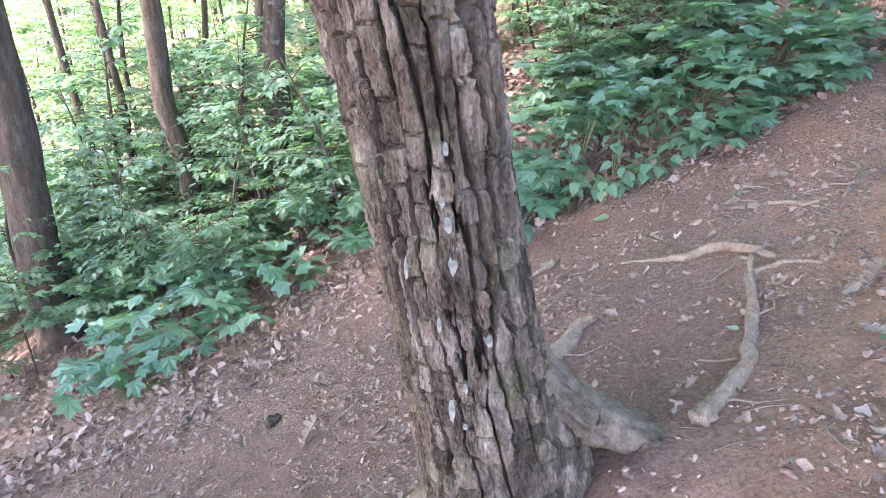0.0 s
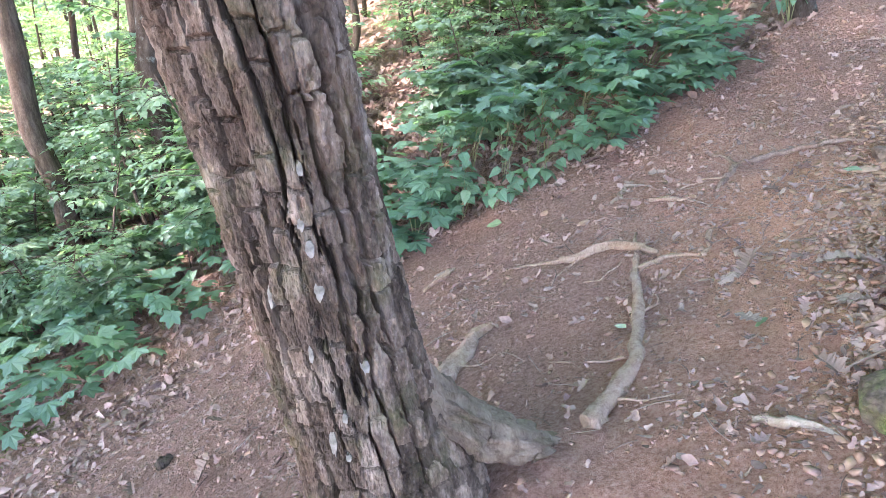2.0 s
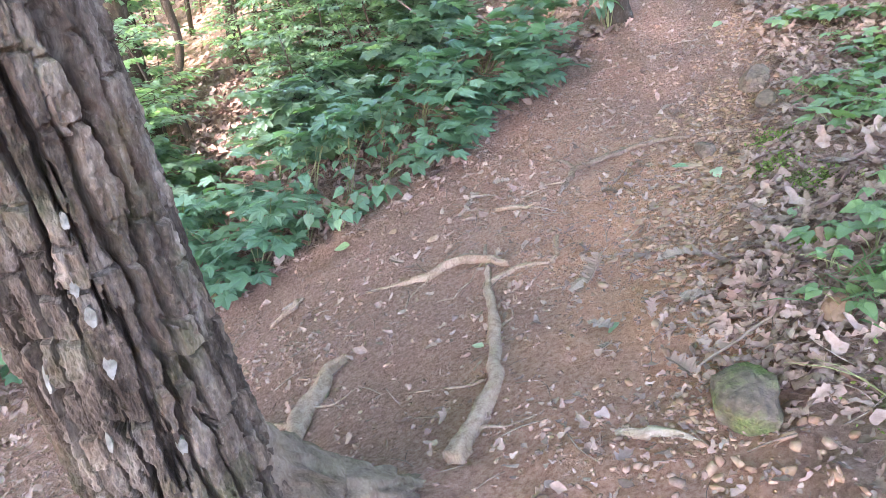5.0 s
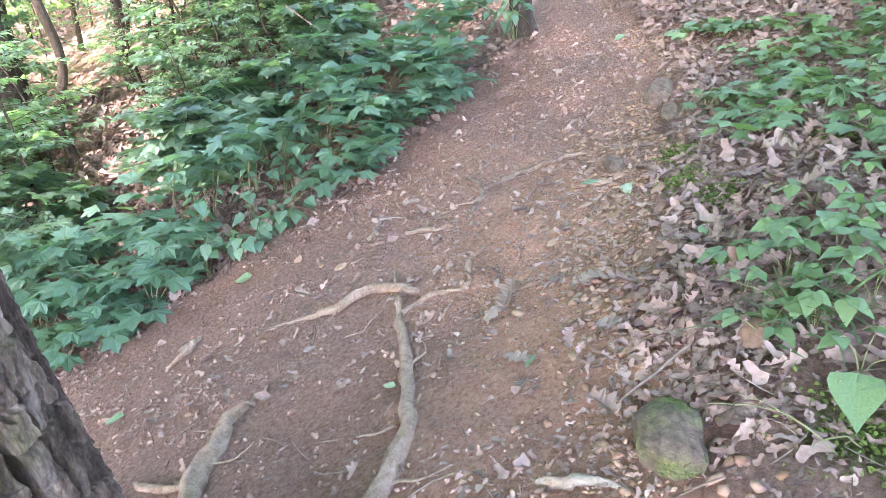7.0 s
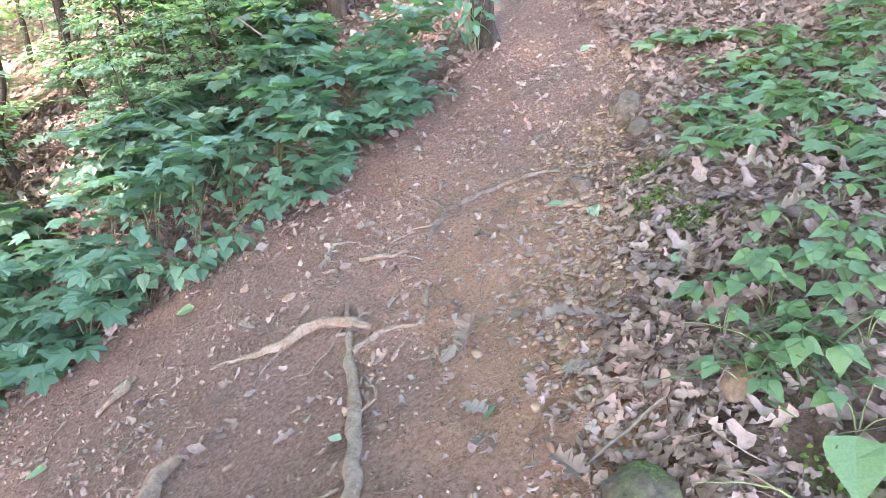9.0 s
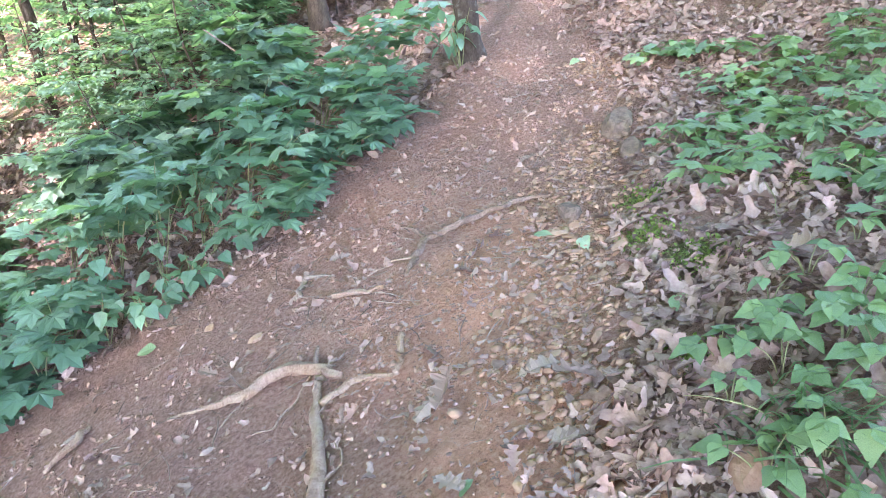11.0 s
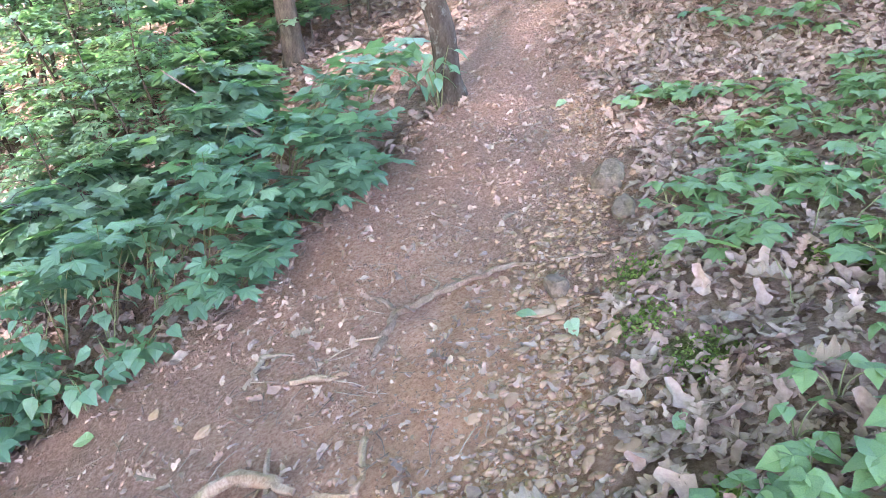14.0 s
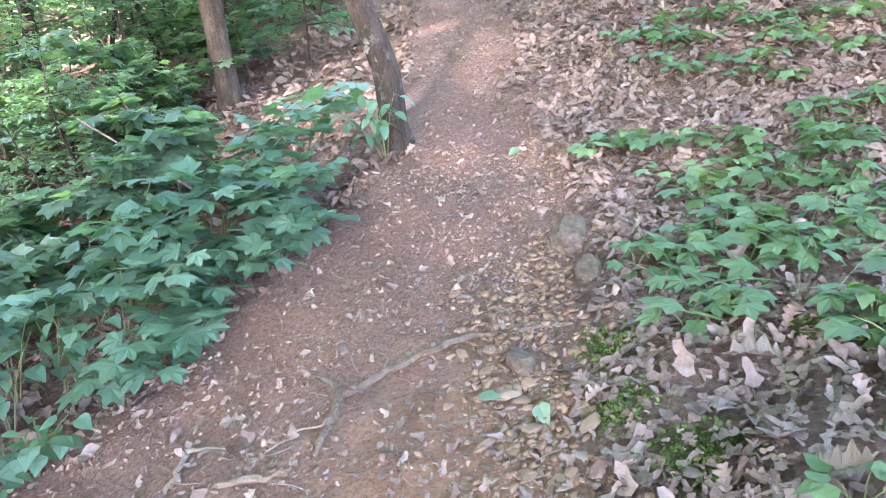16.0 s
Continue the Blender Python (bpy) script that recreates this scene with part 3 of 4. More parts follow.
# The next two crowns, never in view, are enlarged to darken the far trail.
trunk_tree("maple_tree", 3.84, 5.68, (-0.17, 0.03), 0.085, 7.0, "leaning grey-barked tree at the trail edge with pale lichen", BARK_PALE, (4.6, 2.4, 9000, 12, 0.24), 3, crooked=0.015)
trunk_tree("forest_tree", 3.55, 8.2, (-0.03, 0.01), 0.10, 8.5, "straight slim forest tree with grey-brown bark", BARK_DARK, (5.0, 2.6, 3000, 13, 0.3), 4)
# Added outside the view so its crown keeps sun off the left litter.
trunk_tree("forest_tree", -6.8, 3.0, (0.0, 0.0), 0.15, 8.5, "unseen added tree whose crown shades the lower left slope", BARK_DARK, (4.2, 2.6, 2200, 10, 0.34), 71)
trunk_tree("forest_tree", -4.65, 7.09, (0.0, 0.0), 0.23, 10.0, "thick forest tree with dark brown bark among shrubs", BARK_DARK, (4.4, 3.0, 500, 9, 0.26), 5)
trunk_tree("forest_tree", -3.43, 8.38, (-0.03, 0.02), 0.13, 9.0, "slim dark-barked forest tree among shrubs", BARK_DARK, (3.6, 2.6, 260, 9, 0.25), 6)
trunk_tree("forest_tree", -1.98, 8.22, (0.0, 0.0), 0.135, 8.5, "slim tree with mottled pale lichen on grey bark", BARK_PALE, (3.6, 2.6, 260, 9, 0.25), 8, crooked=0.09)
trunk_tree("forest_tree", -0.38, 9.9, (-0.02, 0.0), 0.15, 9.0, "dark-barked forest tree below the trail", BARK_DARK, (3.6, 2.6, 260, 9, 0.25), 9)
trunk_tree("forest_tree", -1.25, 10.6, (0.0, 0.0), 0.14, 9.0, "dark-barked forest tree below the trail", BARK_DARK, (3.6, 2.6, 260, 9, 0.25), 10)

for k, (x, y, lean, w) in enumerate(((-2.8, 10.2, 0.02, 0.10), (-5.9, 9.2, -0.04, 0.05), (-5.2, 9.9, -0.10, 0.06), (-4.5, 9.4, -0.08, 0.055), (-3.9, 10.8, 0.06, 0.05), (-1.3, 9.2, -0.05, 0.045), (0.1, 8.9, 0.03, 0.05), (0.9, 10.2, -0.05, 0.06), (2.2, 9.6, 0.02, 0.055))):
    trunk_tree("young_tree", x, y, (lean, 0.02), w, 6.5, "slender young tree with dark bark among saplings", BARK_DARK, (2.2, 2.0, 420, 7, 0.15), 90 + k, "slender trees below the trail", 0.06, 14, 6)

# Trees added out of view; their crowns cut sun and sky light.
for k, (x, y, leaves) in enumerate(((-5.0, 0.0, 5200), (-2.4, -1.8, 3800), (1.5, -3.5, 2600), (7.4, 0.8, 4800), (3.0, -0.3, 2400), (-9.6, 1.2, 5200), (9.4, 3.2, 5200), (6.6, -3.0, 4200))):
    trunk_tree("forest_tree", x, y, (0.0, 0.0), 0.16, 8.5, "unseen added tree whose crown blocks sun and sky light", BARK_DARK, (4.6, 2.8, leaves, 11, 0.34), 60 + k, "shade trees over the trail")


def lichen_on_leaning_tree():
    tree = bpy.data.objects["maple_tree"]
    r = np.random.default_rng(5)
    for k in range(9):
        zz = 0.42 + 0.05 * k + r.uniform(-0.02, 0.02)
        a = radians(-125 + r.uniform(-35, 35))
        rim = [(r.uniform(0.012, 0.03) * math.cos(q), r.uniform(0.015, 0.035) * math.sin(q)) for q in np.linspace(0, 2 * np.pi, 11, endpoint=False)]
        fv = [(0, 0.006, 0)] + [(p, 0.003, s) for p, s in rim] + [(p, -0.02, s) for p, s in rim]
        ff = [(0, 1 + q, 1 + (q + 1) % 11) for q in range(11)] + [(1 + q, 12 + q, 12 + (q + 1) % 11, 1 + (q + 1) % 11) for q in range(11)]
        at = (-0.17 * zz + 0.088 * math.cos(a), 0.03 * zz + 0.088 * math.sin(a), zz)
        part("lichen_patch", to_mesh("lichen_patch", fv, ff, LICHEN), tree, "pale blue-grey lichen patch on bark", Matrix.Translation(at) @ pose(0, 0, 0, 0, 0, math.degrees(a) - 90))


lichen_on_leaning_tree()

# ---- forest around, in rough rings ----
def forest():
    r = np.random.default_rng(11)
    made = [trunk_tree("forest_tree", 3.0 * k - 8, 16.0 + 2 * k, (0.03 * (k - 1), 0.02), 0.10 + 0.04 * k, 13.0 + k, "tall forest tree standing on the wooded slope", BARK_DARK, (3.4 + 0.3 * k, 3.0, 850, 6, 0.36), 30 + k, "trees of the wooded slope", sides=14, steps=4) for k in range(3)]
    kept = [(3.0 * k - 8, 16.0 + 2 * k) for k in range(3)]
    for ring, count in ((11, 8), (14, 11), (19, 15), (26, 18), (36, 14), (48, 12)):
        for _ in range(count):
            a, d = r.uniform(0, 2 * math.pi), ring * r.uniform(0.85, 1.15)
            x, y = 1 + d * math.cos(a), 2 + d * math.sin(a)
            near_trail = trail_right(x) - 1 < y < trail_left(x) + 1.0
            if near_trail or any(math.hypot(x - p, y - q) < 1.6 for p, q in kept):
                continue
            kept.append((x, y))
            s = r.uniform(0.8, 1.35) * (1.25 if ring > 30 else 1)
            copy_thing(made[int(r.integers(0, 3))], Matrix.Translation((x, y, float(height(x, y)))) @ pose(0, 0, 0, 0, 0, r.uniform(0, 360)) @ Matrix.Scale(s, 4))


def spray(r, start, end, leaves, leaf):
    """Poses of leaves set alternately along a twig, lying nearly flat."""
    u = np.linspace(0.15, 1, leaves)
    p = start + (end - start) * u[:, None] + r.normal(0, 0.01, (leaves, 3))
    way = math.atan2(end[1] - start[1], end[0] - start[0])
    side = np.where(np.arange(leaves) % 2, 0.9, -0.9) * (1 - 0.6 * u)
    rot = turns(r.normal(-0.12, 0.25, leaves), r.normal(0, 0.25, leaves), way - math.pi / 2 + side + r.normal(0, 0.2, leaves))
    return poses(p, rot, leaf * r.uniform(0.65, 1.2, leaves))


def understorey(name, tall, wide, branches, leaf, label, seed, templates=None, per=16):
    t = thing(name, 0, 0, label, "shrub", "saplings of the wooded slope", z=-50)
    r = np.random.default_rng(seed)
    top = np.array((r.normal(0, 0.12) * tall, r.normal(0, 0.12) * tall, tall))
    bend_at = top * 0.5 + np.array((*r.normal(0, 0.05 * tall, 2), 0))
    part("stem", to_mesh("stem", *tube([(0, 0, -0.1), bend_at, top], [0.012 * tall, 0.009 * tall, 0.003], 6, 0.1, seed), BARK_DARK, True), t)
    ms, twigs = [], []
    for k in range(branches):
        u = r.uniform(0.25, 1.0)
        a = 2.4 * k + r.uniform(-0.5, 0.5)
        start = bend_at * (2 * u) if u < 0.5 else bend_at + (top - bend_at) * (2 * u - 1)
        reach = wide * r.uniform(0.5, 1.0) * (1.15 - 0.6 * u)
        end = start + np.array((reach * math.cos(a), reach * math.sin(a), reach * r.uniform(-0.15, 0.35)))
        twigs.append(tube([start, (start + end) / 2 + (0, 0, 0.04), end], [0.006, 0.004, 0.0015], 3, 0, k, 1, 1))
        ms.append(spray(r, start, end, per, leaf))
        for s in (-1, 1):
            b = a + s * r.uniform(0.5, 0.9)
            p = start + (end - start) * r.uniform(0.3, 0.6)
            ms.append(spray(r, p, p + np.array((math.cos(b), math.sin(b), r.uniform(-0.1, 0.2))) * reach * 0.55, per // 2, leaf))
    tagged(part("twig_work", to_mesh("twig_work", *join(twigs), BARK_DARK), t), kind="stuff")
    ms = np.concatenate(ms)
    tm = templates or KITE
    tagged(part("foliage", mass("foliage", tm, ms, GREEN_UNDER, r.integers(0, len(tm), len(ms))), t), kind="stuff")
    return t


def setback(x):
    """How far the plants stand back from the trail's lower edge, where a litter bank lies between."""
    return np.interp(x, [-4, -3.2, -2.3, -1.7, -1.1, -0.5, 0], [0.75, 0.7, 0.55, 1.0, 1.3, 0.7, 0])


def undergrowth():
    r = np.random.default_rng(23)
    kinds = [
        understorey("sapling", 1.7, 0.85, 22, 0.10, "leafy sapling with layered flat sprays of green leaves", 1),
        understorey("sapling", 2.6, 1.1, 28, 0.11, "tall leafy sapling with layered flat sprays of green leaves", 2),
        understorey("shrub", 0.9, 0.7, 18, 0.09, "low green shrub with many oval leaves", 3),
        understorey("shrub", 1.2, 0.9, 22, 0.13, "green shrub with lobed leaves on the slope", 4, MAPLE_LOW),
        understorey("sapling", 3.0, 1.5, 22, 0.17, "tall leafy sapling far down the wooded slope", 5, KITE, 10),
        understorey("shrub", 0.72, 0.62, 15, 0.13, "low maple shrub with broad lobed leaves below the trail", 6, MAPLE, 12),
        understorey("sapling", 4.2, 1.5, 46, 0.11, "tall slender sapling with many thin leafy branches", 7, KITE, 20),
    ]
    kept, far = [], []

    def sight_lane(x, y):
        """Lanes cleared to fit the camera's view of trunks and the litter strip."""
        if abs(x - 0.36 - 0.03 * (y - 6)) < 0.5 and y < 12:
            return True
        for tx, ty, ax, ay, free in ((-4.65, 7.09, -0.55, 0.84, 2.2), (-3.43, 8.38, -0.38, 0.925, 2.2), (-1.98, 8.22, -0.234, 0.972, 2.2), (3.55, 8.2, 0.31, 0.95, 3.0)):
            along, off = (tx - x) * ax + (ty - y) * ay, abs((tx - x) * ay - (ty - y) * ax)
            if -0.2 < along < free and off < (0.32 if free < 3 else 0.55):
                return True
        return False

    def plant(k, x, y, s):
        if sight_lane(x, y) and k != 5:
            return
        kept.append((x, y))
        if y > trail_left(x) + 7.5:
            far.append((k, x, y, s))
            return
        copy_thing(kinds[k], Matrix.Translation((x, y, float(height(x, y)))) @ pose(0, 0, 0, r.uniform(-8, 8), r.uniform(-8, 8), r.uniform(0, 360)) @ Matrix.Scale(s, 4))

    for lo, hi, count, apart, which in ((1.3, 2.6, 26, 0.5, (2, 3, 2)), (2.2, 7.0, 120, 0.6, (0, 1, 2, 3)), (6, 16, 170, 0.9, (0, 1, 6, 6)), (14, 34, 110, 1.5, (4, 6, 4))):
        done = 0
        for _ in range(count * 6):
            x = r.uniform(-9, 6) if hi < 8 else r.uniform(-24, 16)
            y = float(trail_left(x)) + r.uniform(lo, hi)
            if any(math.hypot(x - p, y - q) < apart for p, q in kept[-120:]):
                continue
            if 5 < lo < 7 and -1 < x < 6 and r.random() < 0.2:
                continue
            if hi < 8 and abs(x - 0.42 - 0.02 * (y - 6)) < 0.45:
                continue
            if hi < 8 and 0.6 < x < 4.6 and y < 9.6 and r.random() < 0.25:
                continue
            if hi < 8 and 0.6 < x < 4.6 and y < 9.6:
                plant(int(r.integers(2, 4)), x, y, r.uniform(0.6, 1.0))
                done += 1
                if done >= count:
                    break
                continue
            plant(int(which[int(r.integers(0, len(which)))]), x, y, r.uniform(0.7, 1.25) * (1.25 if lo > 10 else 1))
            done += 1
            if done >= count:
                break
    for k, x, y, s in ((1, 0.84, 7.6, 0.75), (0, 1.5, 8.2, 0.9), (1, -0.2, 7.0, 0.7), (0, -2.4, 7.0, 0.9), (0, -3.6, 7.2, 1.0), (3, -4.2, 6.1, 0.9), (2, -3.9, 6.3, 1.0), (1, -4.9, 7.4, 0.9)):
        plant(k, x, y, s)
    for k, x, y, s in ((0, 1.15, 6.9, 0.62), (0, 1.75, 6.75, 0.6), (1, 2.2, 7.3, 0.5), (0, 2.7, 7.2, 0.6), (1, 1.0, 8.2, 0.6), (0, 1.55, 7.7, 0.75), (1, 1.9, 8.6, 0.7), (0, 2.5, 8.4, 0.8), (1, 3.0, 9.2, 0.7), (0, 2.1, 9.4, 0.95), (1, 1.3, 9.5, 0.75), (0, 3.3, 10.2, 0.9), (1, 2.6, 10.6, 0.8), (1, 4.2, 9.8, 0.7), (0, 4.5, 8.9, 0.7), (0, 0.95, 6.2, 0.5)):
        plant(k, x, y, s)
    for x in np.arange(-3.8, 3.0, 0.34):
        xx = x + r.uniform(-0.1, 0.1)
        if abs(xx - 0.42) < 0.4:
            continue
        plant(5, xx, float(trail_left(xx)) + 1.3 + r.uniform(-0.1, 0.25) + float(setback(xx)), r.uniform(0.8, 1.15))
    # uphill side, beyond the litter
    for _ in range(44):
        plant(int(r.integers(0, 3)), r.uniform(-7.5, -0.6), r.uniform(6.4, 11.5), r.uniform(0.75, 1.15))
    # These thirty, unseen behind the camera, are added to block low sky light.
    for _ in range(30):
        plant(1, r.uniform(-9, 9), r.uniform(-9, -3.2), r.uniform(0.9, 1.3))
    for _ in range(25):
        x = r.uniform(5.5, 16)
        y = float(trail_right(x)) - r.uniform(2.5, 9)
        plant(int(r.integers(0, 4)), x, y, r.uniform(0.7, 1.2))
    for name, mat in (("foliage", GREEN_FAR), ("stem", BARK_DARK)):
        shapes = []
        for k in kinds:
            me = next(o.data for o in k.children if o.name.split(".")[0] == name)
            me.calc_loop_triangles()
            shapes.append((np.array([v.co for v in me.vertices]), np.array([t.vertices for t in me.loop_triangles])))
        n = len(far)
        x, y, s = (np.array([f[i] for f in far]) for i in (1, 2, 3))
        m = poses(np.stack([x, y, height(x, y)], 1), turns(x * 0, y * 0, np.arange(n) * 2.4), s)
        solid("thicket", mass("thicket", shapes, m, mat, np.array([f[0] for f in far])), "far saplings crowding the wooded slope below the trail", "thicket", kind="stuff")
    for k in kinds:
        for o in (*k.children_recursive, k):
            bpy.data.objects.remove(o)


def distance():
    """Far woods, a pale mottled curtain beyond the forest, sunlight put in as glow."""
    m, t, b = material("far_woods_painted_sun", 1.0)
    # Sunlit brightness is painted into the mottled colour, and emission lifts it.
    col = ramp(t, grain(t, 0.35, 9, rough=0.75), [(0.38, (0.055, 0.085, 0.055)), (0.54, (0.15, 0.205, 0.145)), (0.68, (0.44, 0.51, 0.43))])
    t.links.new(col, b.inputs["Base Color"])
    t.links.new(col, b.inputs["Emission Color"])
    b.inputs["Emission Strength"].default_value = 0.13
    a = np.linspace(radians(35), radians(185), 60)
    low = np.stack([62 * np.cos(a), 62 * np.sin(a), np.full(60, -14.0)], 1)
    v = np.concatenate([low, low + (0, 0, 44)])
    solid("backdrop", to_mesh("backdrop", v, [(i, i + 1, i + 61, i + 60) for i in range(59)], m), "far woods curtain with sunlight painted on and a faint glow", "backdrop", kind="structure")


forest()
undergrowth()
distance()


# ---- lobed-leaved saplings along the trail's lower edge ----
LEAF_MESH = {}


def leaf_mesh(kind, templates, k, mat):
    key = (kind, k)
    if key not in LEAF_MESH:
        v, f = templates[k]
        LEAF_MESH[key] = to_mesh("leaf", v, f.tolist(), mat)
    return LEAF_MESH[key]


def leafy(name, x, y, label, category, group, stems, seed, kind, templates, mat, leaf, tall, wide, count, lean=(0, 0), droop=20, low=0.45):
    """A small plant: stems from one foot, each leaf a piece of its own on its stalk."""
    r = np.random.default_rng(seed)
    t = thing(name, x, y, label, category, group)
    spots = []
    for s in range(stems):
        a = 6.28 * s / stems + r.uniform(-0.6, 0.6)
        out = wide * (r.uniform(0.25, 0.9) if stems > 1 else 0.15)
        h = tall * r.uniform(0.7, 1.1)
        end = np.array((out * math.cos(a) + lean[0] * h, out * math.sin(a) + lean[1] * h, h))
        mid = end * (0.45, 0.45, 0.6)
        part("stem", to_mesh("stem", *tube([(0, 0, -0.03), mid, end], [0.004, 0.003, 0.0015], 5, 0, s, 1, 3), STEM), t)
        n = max(2, count // stems)
        for k in range(n):
            u = low + (1 - low) * (k + 0.5) / n
            p = mid * (1 - (2 * u - 1)) + end * (2 * u - 1) if u > 0.5 else mid * 2 * u
            b = a + 2.4 * k + r.uniform(-0.4, 0.4)
            spots.append((p, math.degrees(b) - 90, r.uniform(0.7, 1.2)))
    for q, turn, s in spots:
        me = leaf_mesh(kind, templates, int(r.integers(0, len(templates))), mat)
        part("leaf", me, t, "", pose(*q, r.normal(-droop, 14), r.normal(0, 14), turn) @ Matrix.Scale(leaf * s, 4))
    return t


def trifoliate(name, x, y, label, seed, leaf, tall, sets):
    """A herb whose stalks each carry three leaflets."""
    r = np.random.default_rng(seed)
    t = thing(name, x, y, label, "plant", "herbs on the litter bank")
    spots = []
    for s in range(sets):
        a = 2.4 * s + r.uniform(-0.4, 0.4)
        h, out = tall * r.uniform(0.6, 1.15), tall * r.uniform(0.2, 0.9)
        end = np.array((out * math.cos(a), out * math.sin(a), h))
        part("stem", to_mesh("stem", *tube([(0, 0, -0.02), end * (0.35, 0.35, 0.6), end], [0.003, 0.0022, 0.0015], 5, 0, s, 1, 3), STEM), t)
        for k in (-75, 0, 75):
            spots.append((end, math.degrees(a) - 90 + k, (1.0 if k == 0 else 0.82) * r.uniform(0.85, 1.15)))
    for q, turn, s in spots:
        me = leaf_mesh("triple_herb", TRIPLE, int(r.integers(0, 3)), GREEN_HERB)
        part("leaf", me, t, "", pose(*q, r.normal(-14, 10), r.normal(0, 12), turn) @ Matrix.Scale(leaf * s, 4))


def edge_bushes():
    r = np.random.default_rng(31)
    n = 0
    for x in np.arange(-3.6, 3.5, 0.23):
        for back in (0.12, 0.45, 0.85):
            xx, yy = x + r.uniform(-0.12, 0.12), 0
            yy = float(trail_left(xx)) + back + r.uniform(-0.08, 0.12) + float(setback(xx))
            if xx > 3.05 and back < 0.8:
                continue
            tall = {0.12: 0.29, 0.45: 0.5, 0.85: 0.64}[back] * r.uniform(0.8, 1.2)
            n += 1
            far = xx < -1.0
            if far and n % 2:
                continue
            heart = 0.8 < xx < 1.7 and back < 0.5
            if heart:
                leafy("herb", xx, yy, "green plant with heart-shaped leaves at the trail edge", "plant", "plants along the trail edge", 3, 100 + n, "heart_edge", HEART_STALK, GREEN_BUSH, 0.095, tall, 0.2, 18, (0.1, -0.35), 28)
            else:
                leafy("maple_sapling", xx, yy, "low sapling with broad lobed blue-green leaves beside the trail", "shrub", "saplings along the trail edge", 4, 100 + n, "maple_bush", MAPLE_STALK, GREEN_BUSH, 0.15 if far else 0.125, tall, 0.3, 18 if far else 33, (0.15, -0.4) if xx < 1.7 else (0.25, -0.75), 3, 0.66)


edge_bushes()


# ---- herbs on the bank above the trail ----
def bank_herbs():
    spots = ((2.29, 1.98), (2.47, 1.96), (2.67, 1.92), (2.49, 1.67), (2.14, 1.76), (2.3, 1.72), (2.21, 1.51), (2.42, 2.12), (2.58, 2.06), (2.74, 2.2), (2.92, 2.2), (2.86, 1.99), (3.21, 2.22), (2.95, 1.9), (2.62, 1.8))
    for k, (x, y) in enumerate(spots):
        trifoliate("trifoliate_herb", x, y, "bright green herb with leaves in threes", 200 + k, 0.088 if k % 3 else 0.062, 0.11, 3 + k % 3)
    r = np.random.default_rng(41)
    patches = ((3.95, 3.35, 0.28, 6), (4.2, 3.05, 0.3, 7), (4.5, 3.45, 0.32, 9), (4.85, 3.75, 0.32, 8), (5.2, 3.45, 0.36, 7), (4.85, 3.1, 0.36, 7), (3.5, 2.45, 0.25, 4), (3.98, 2.74, 0.3, 4), (6.0, 4.9, 0.5, 12), (6.4, 4.3, 0.5, 11), (4.65, 4.45, 0.2, 3), (4.75, 4.2, 0.2, 4), (6.9, 5.3, 0.7, 9), (5.6, 3.0, 0.5, 8))
    n = 0
    for a, b, w, count in patches:
        for _ in range(count):
            x, y = a + r.normal(0, w * 0.6), b + r.normal(0, w * 0.6)
            n += 1
            if n % 3:
                leafy("seedling", x, y, "small seedling with lobed green leaves in leaf litter", "plant", "herbs on the litter bank", 3, 300 + n, "maple_herb", MAPLE_STALK, GREEN_HERB, 0.088, 0.10, 0.17, 12, (-0.2, 0.1), 10)
            else:
                trifoliate("trifoliate_herb", x, y, "green herb with leaves in threes in leaf litter", 300 + n, 0.095, 0.12, 4)
    leafy("seedling", 3.46, 3.06, "blue-green seedling with broad lobed leaves beside moss", "plant", "", 3, 77, "maple_herb", MAPLE_STALK, GREEN_HERB, 0.105, 0.10, 0.16, 9, (0, 0), 10)
    one = thing("broad_leaf_herb", 2.06, 1.47, "herb with one large bright green heart-shaped leaf", "plant")
    part("stem", to_mesh("stem", *tube([(0.05, 0.05, -0.03), (0.02, 0.02, 0.05), (0, 0, 0.1)], [0.003, 0.003, 0.002], 5), STEM), one)
    part("leaf", leaf_mesh("heart_herb", HEART, 0, GREEN_HERB), one, "large triangular green leaf", pose(0.06, 0.0, 0.1, -28, 0, 130) @ Matrix.Scale(0.17, 4))
    leafy("vine", 3.66, 5.55, "green climbing plant at the foot of the leaning tree", "plant", "", 5, 90, "ovate_vine", OVATE_STALK, GREEN_BUSH, 0.12, 0.5, 0.26, 34, (-0.25, -0.1), 35)


bank_herbs()


# ---- roots across the trail ----
def root(name, plan, radii, label, lift=0.35, mat=None, seed=0, category="root"):
    pts = [(x, y, float(height(x, y)) + lift * q) for (x, y), q in zip(plan, radii)]
    return solid(name, to_mesh(name, *tube(pts, radii, 16, 0.36, seed, 0.9, 12, 0.022), mat or ROOTWOOD, True), label, category)


root("tree_root", ((0.93, 2.14), (1.04, 2.27), (1.22, 2.50), (1.38, 2.80), (1.47, 3.13), (1.58, 3.38), (1.70, 3.68)), (0.04, 0.036, 0.029, 0.027, 0.024, 0.018, 0.007), "long pale exposed root curving across the trail", seed=1)
root("tree_root", ((1.04, 3.89), (1.20, 3.78), (1.33, 3.68), (1.48, 3.66), (1.62, 3.50), (1.69, 3.36)), (0.008, 0.014, 0.024, 0.032, 0.026, 0.014), "pale exposed root with rough bark across the trail", 0.6, seed=2)
root("tree_root", ((1.56, 3.28), (1.71, 3.28), (1.83, 3.16)), (0.020, 0.016, 0.009), "short grey side root in the soil", 0.3, seed=3)
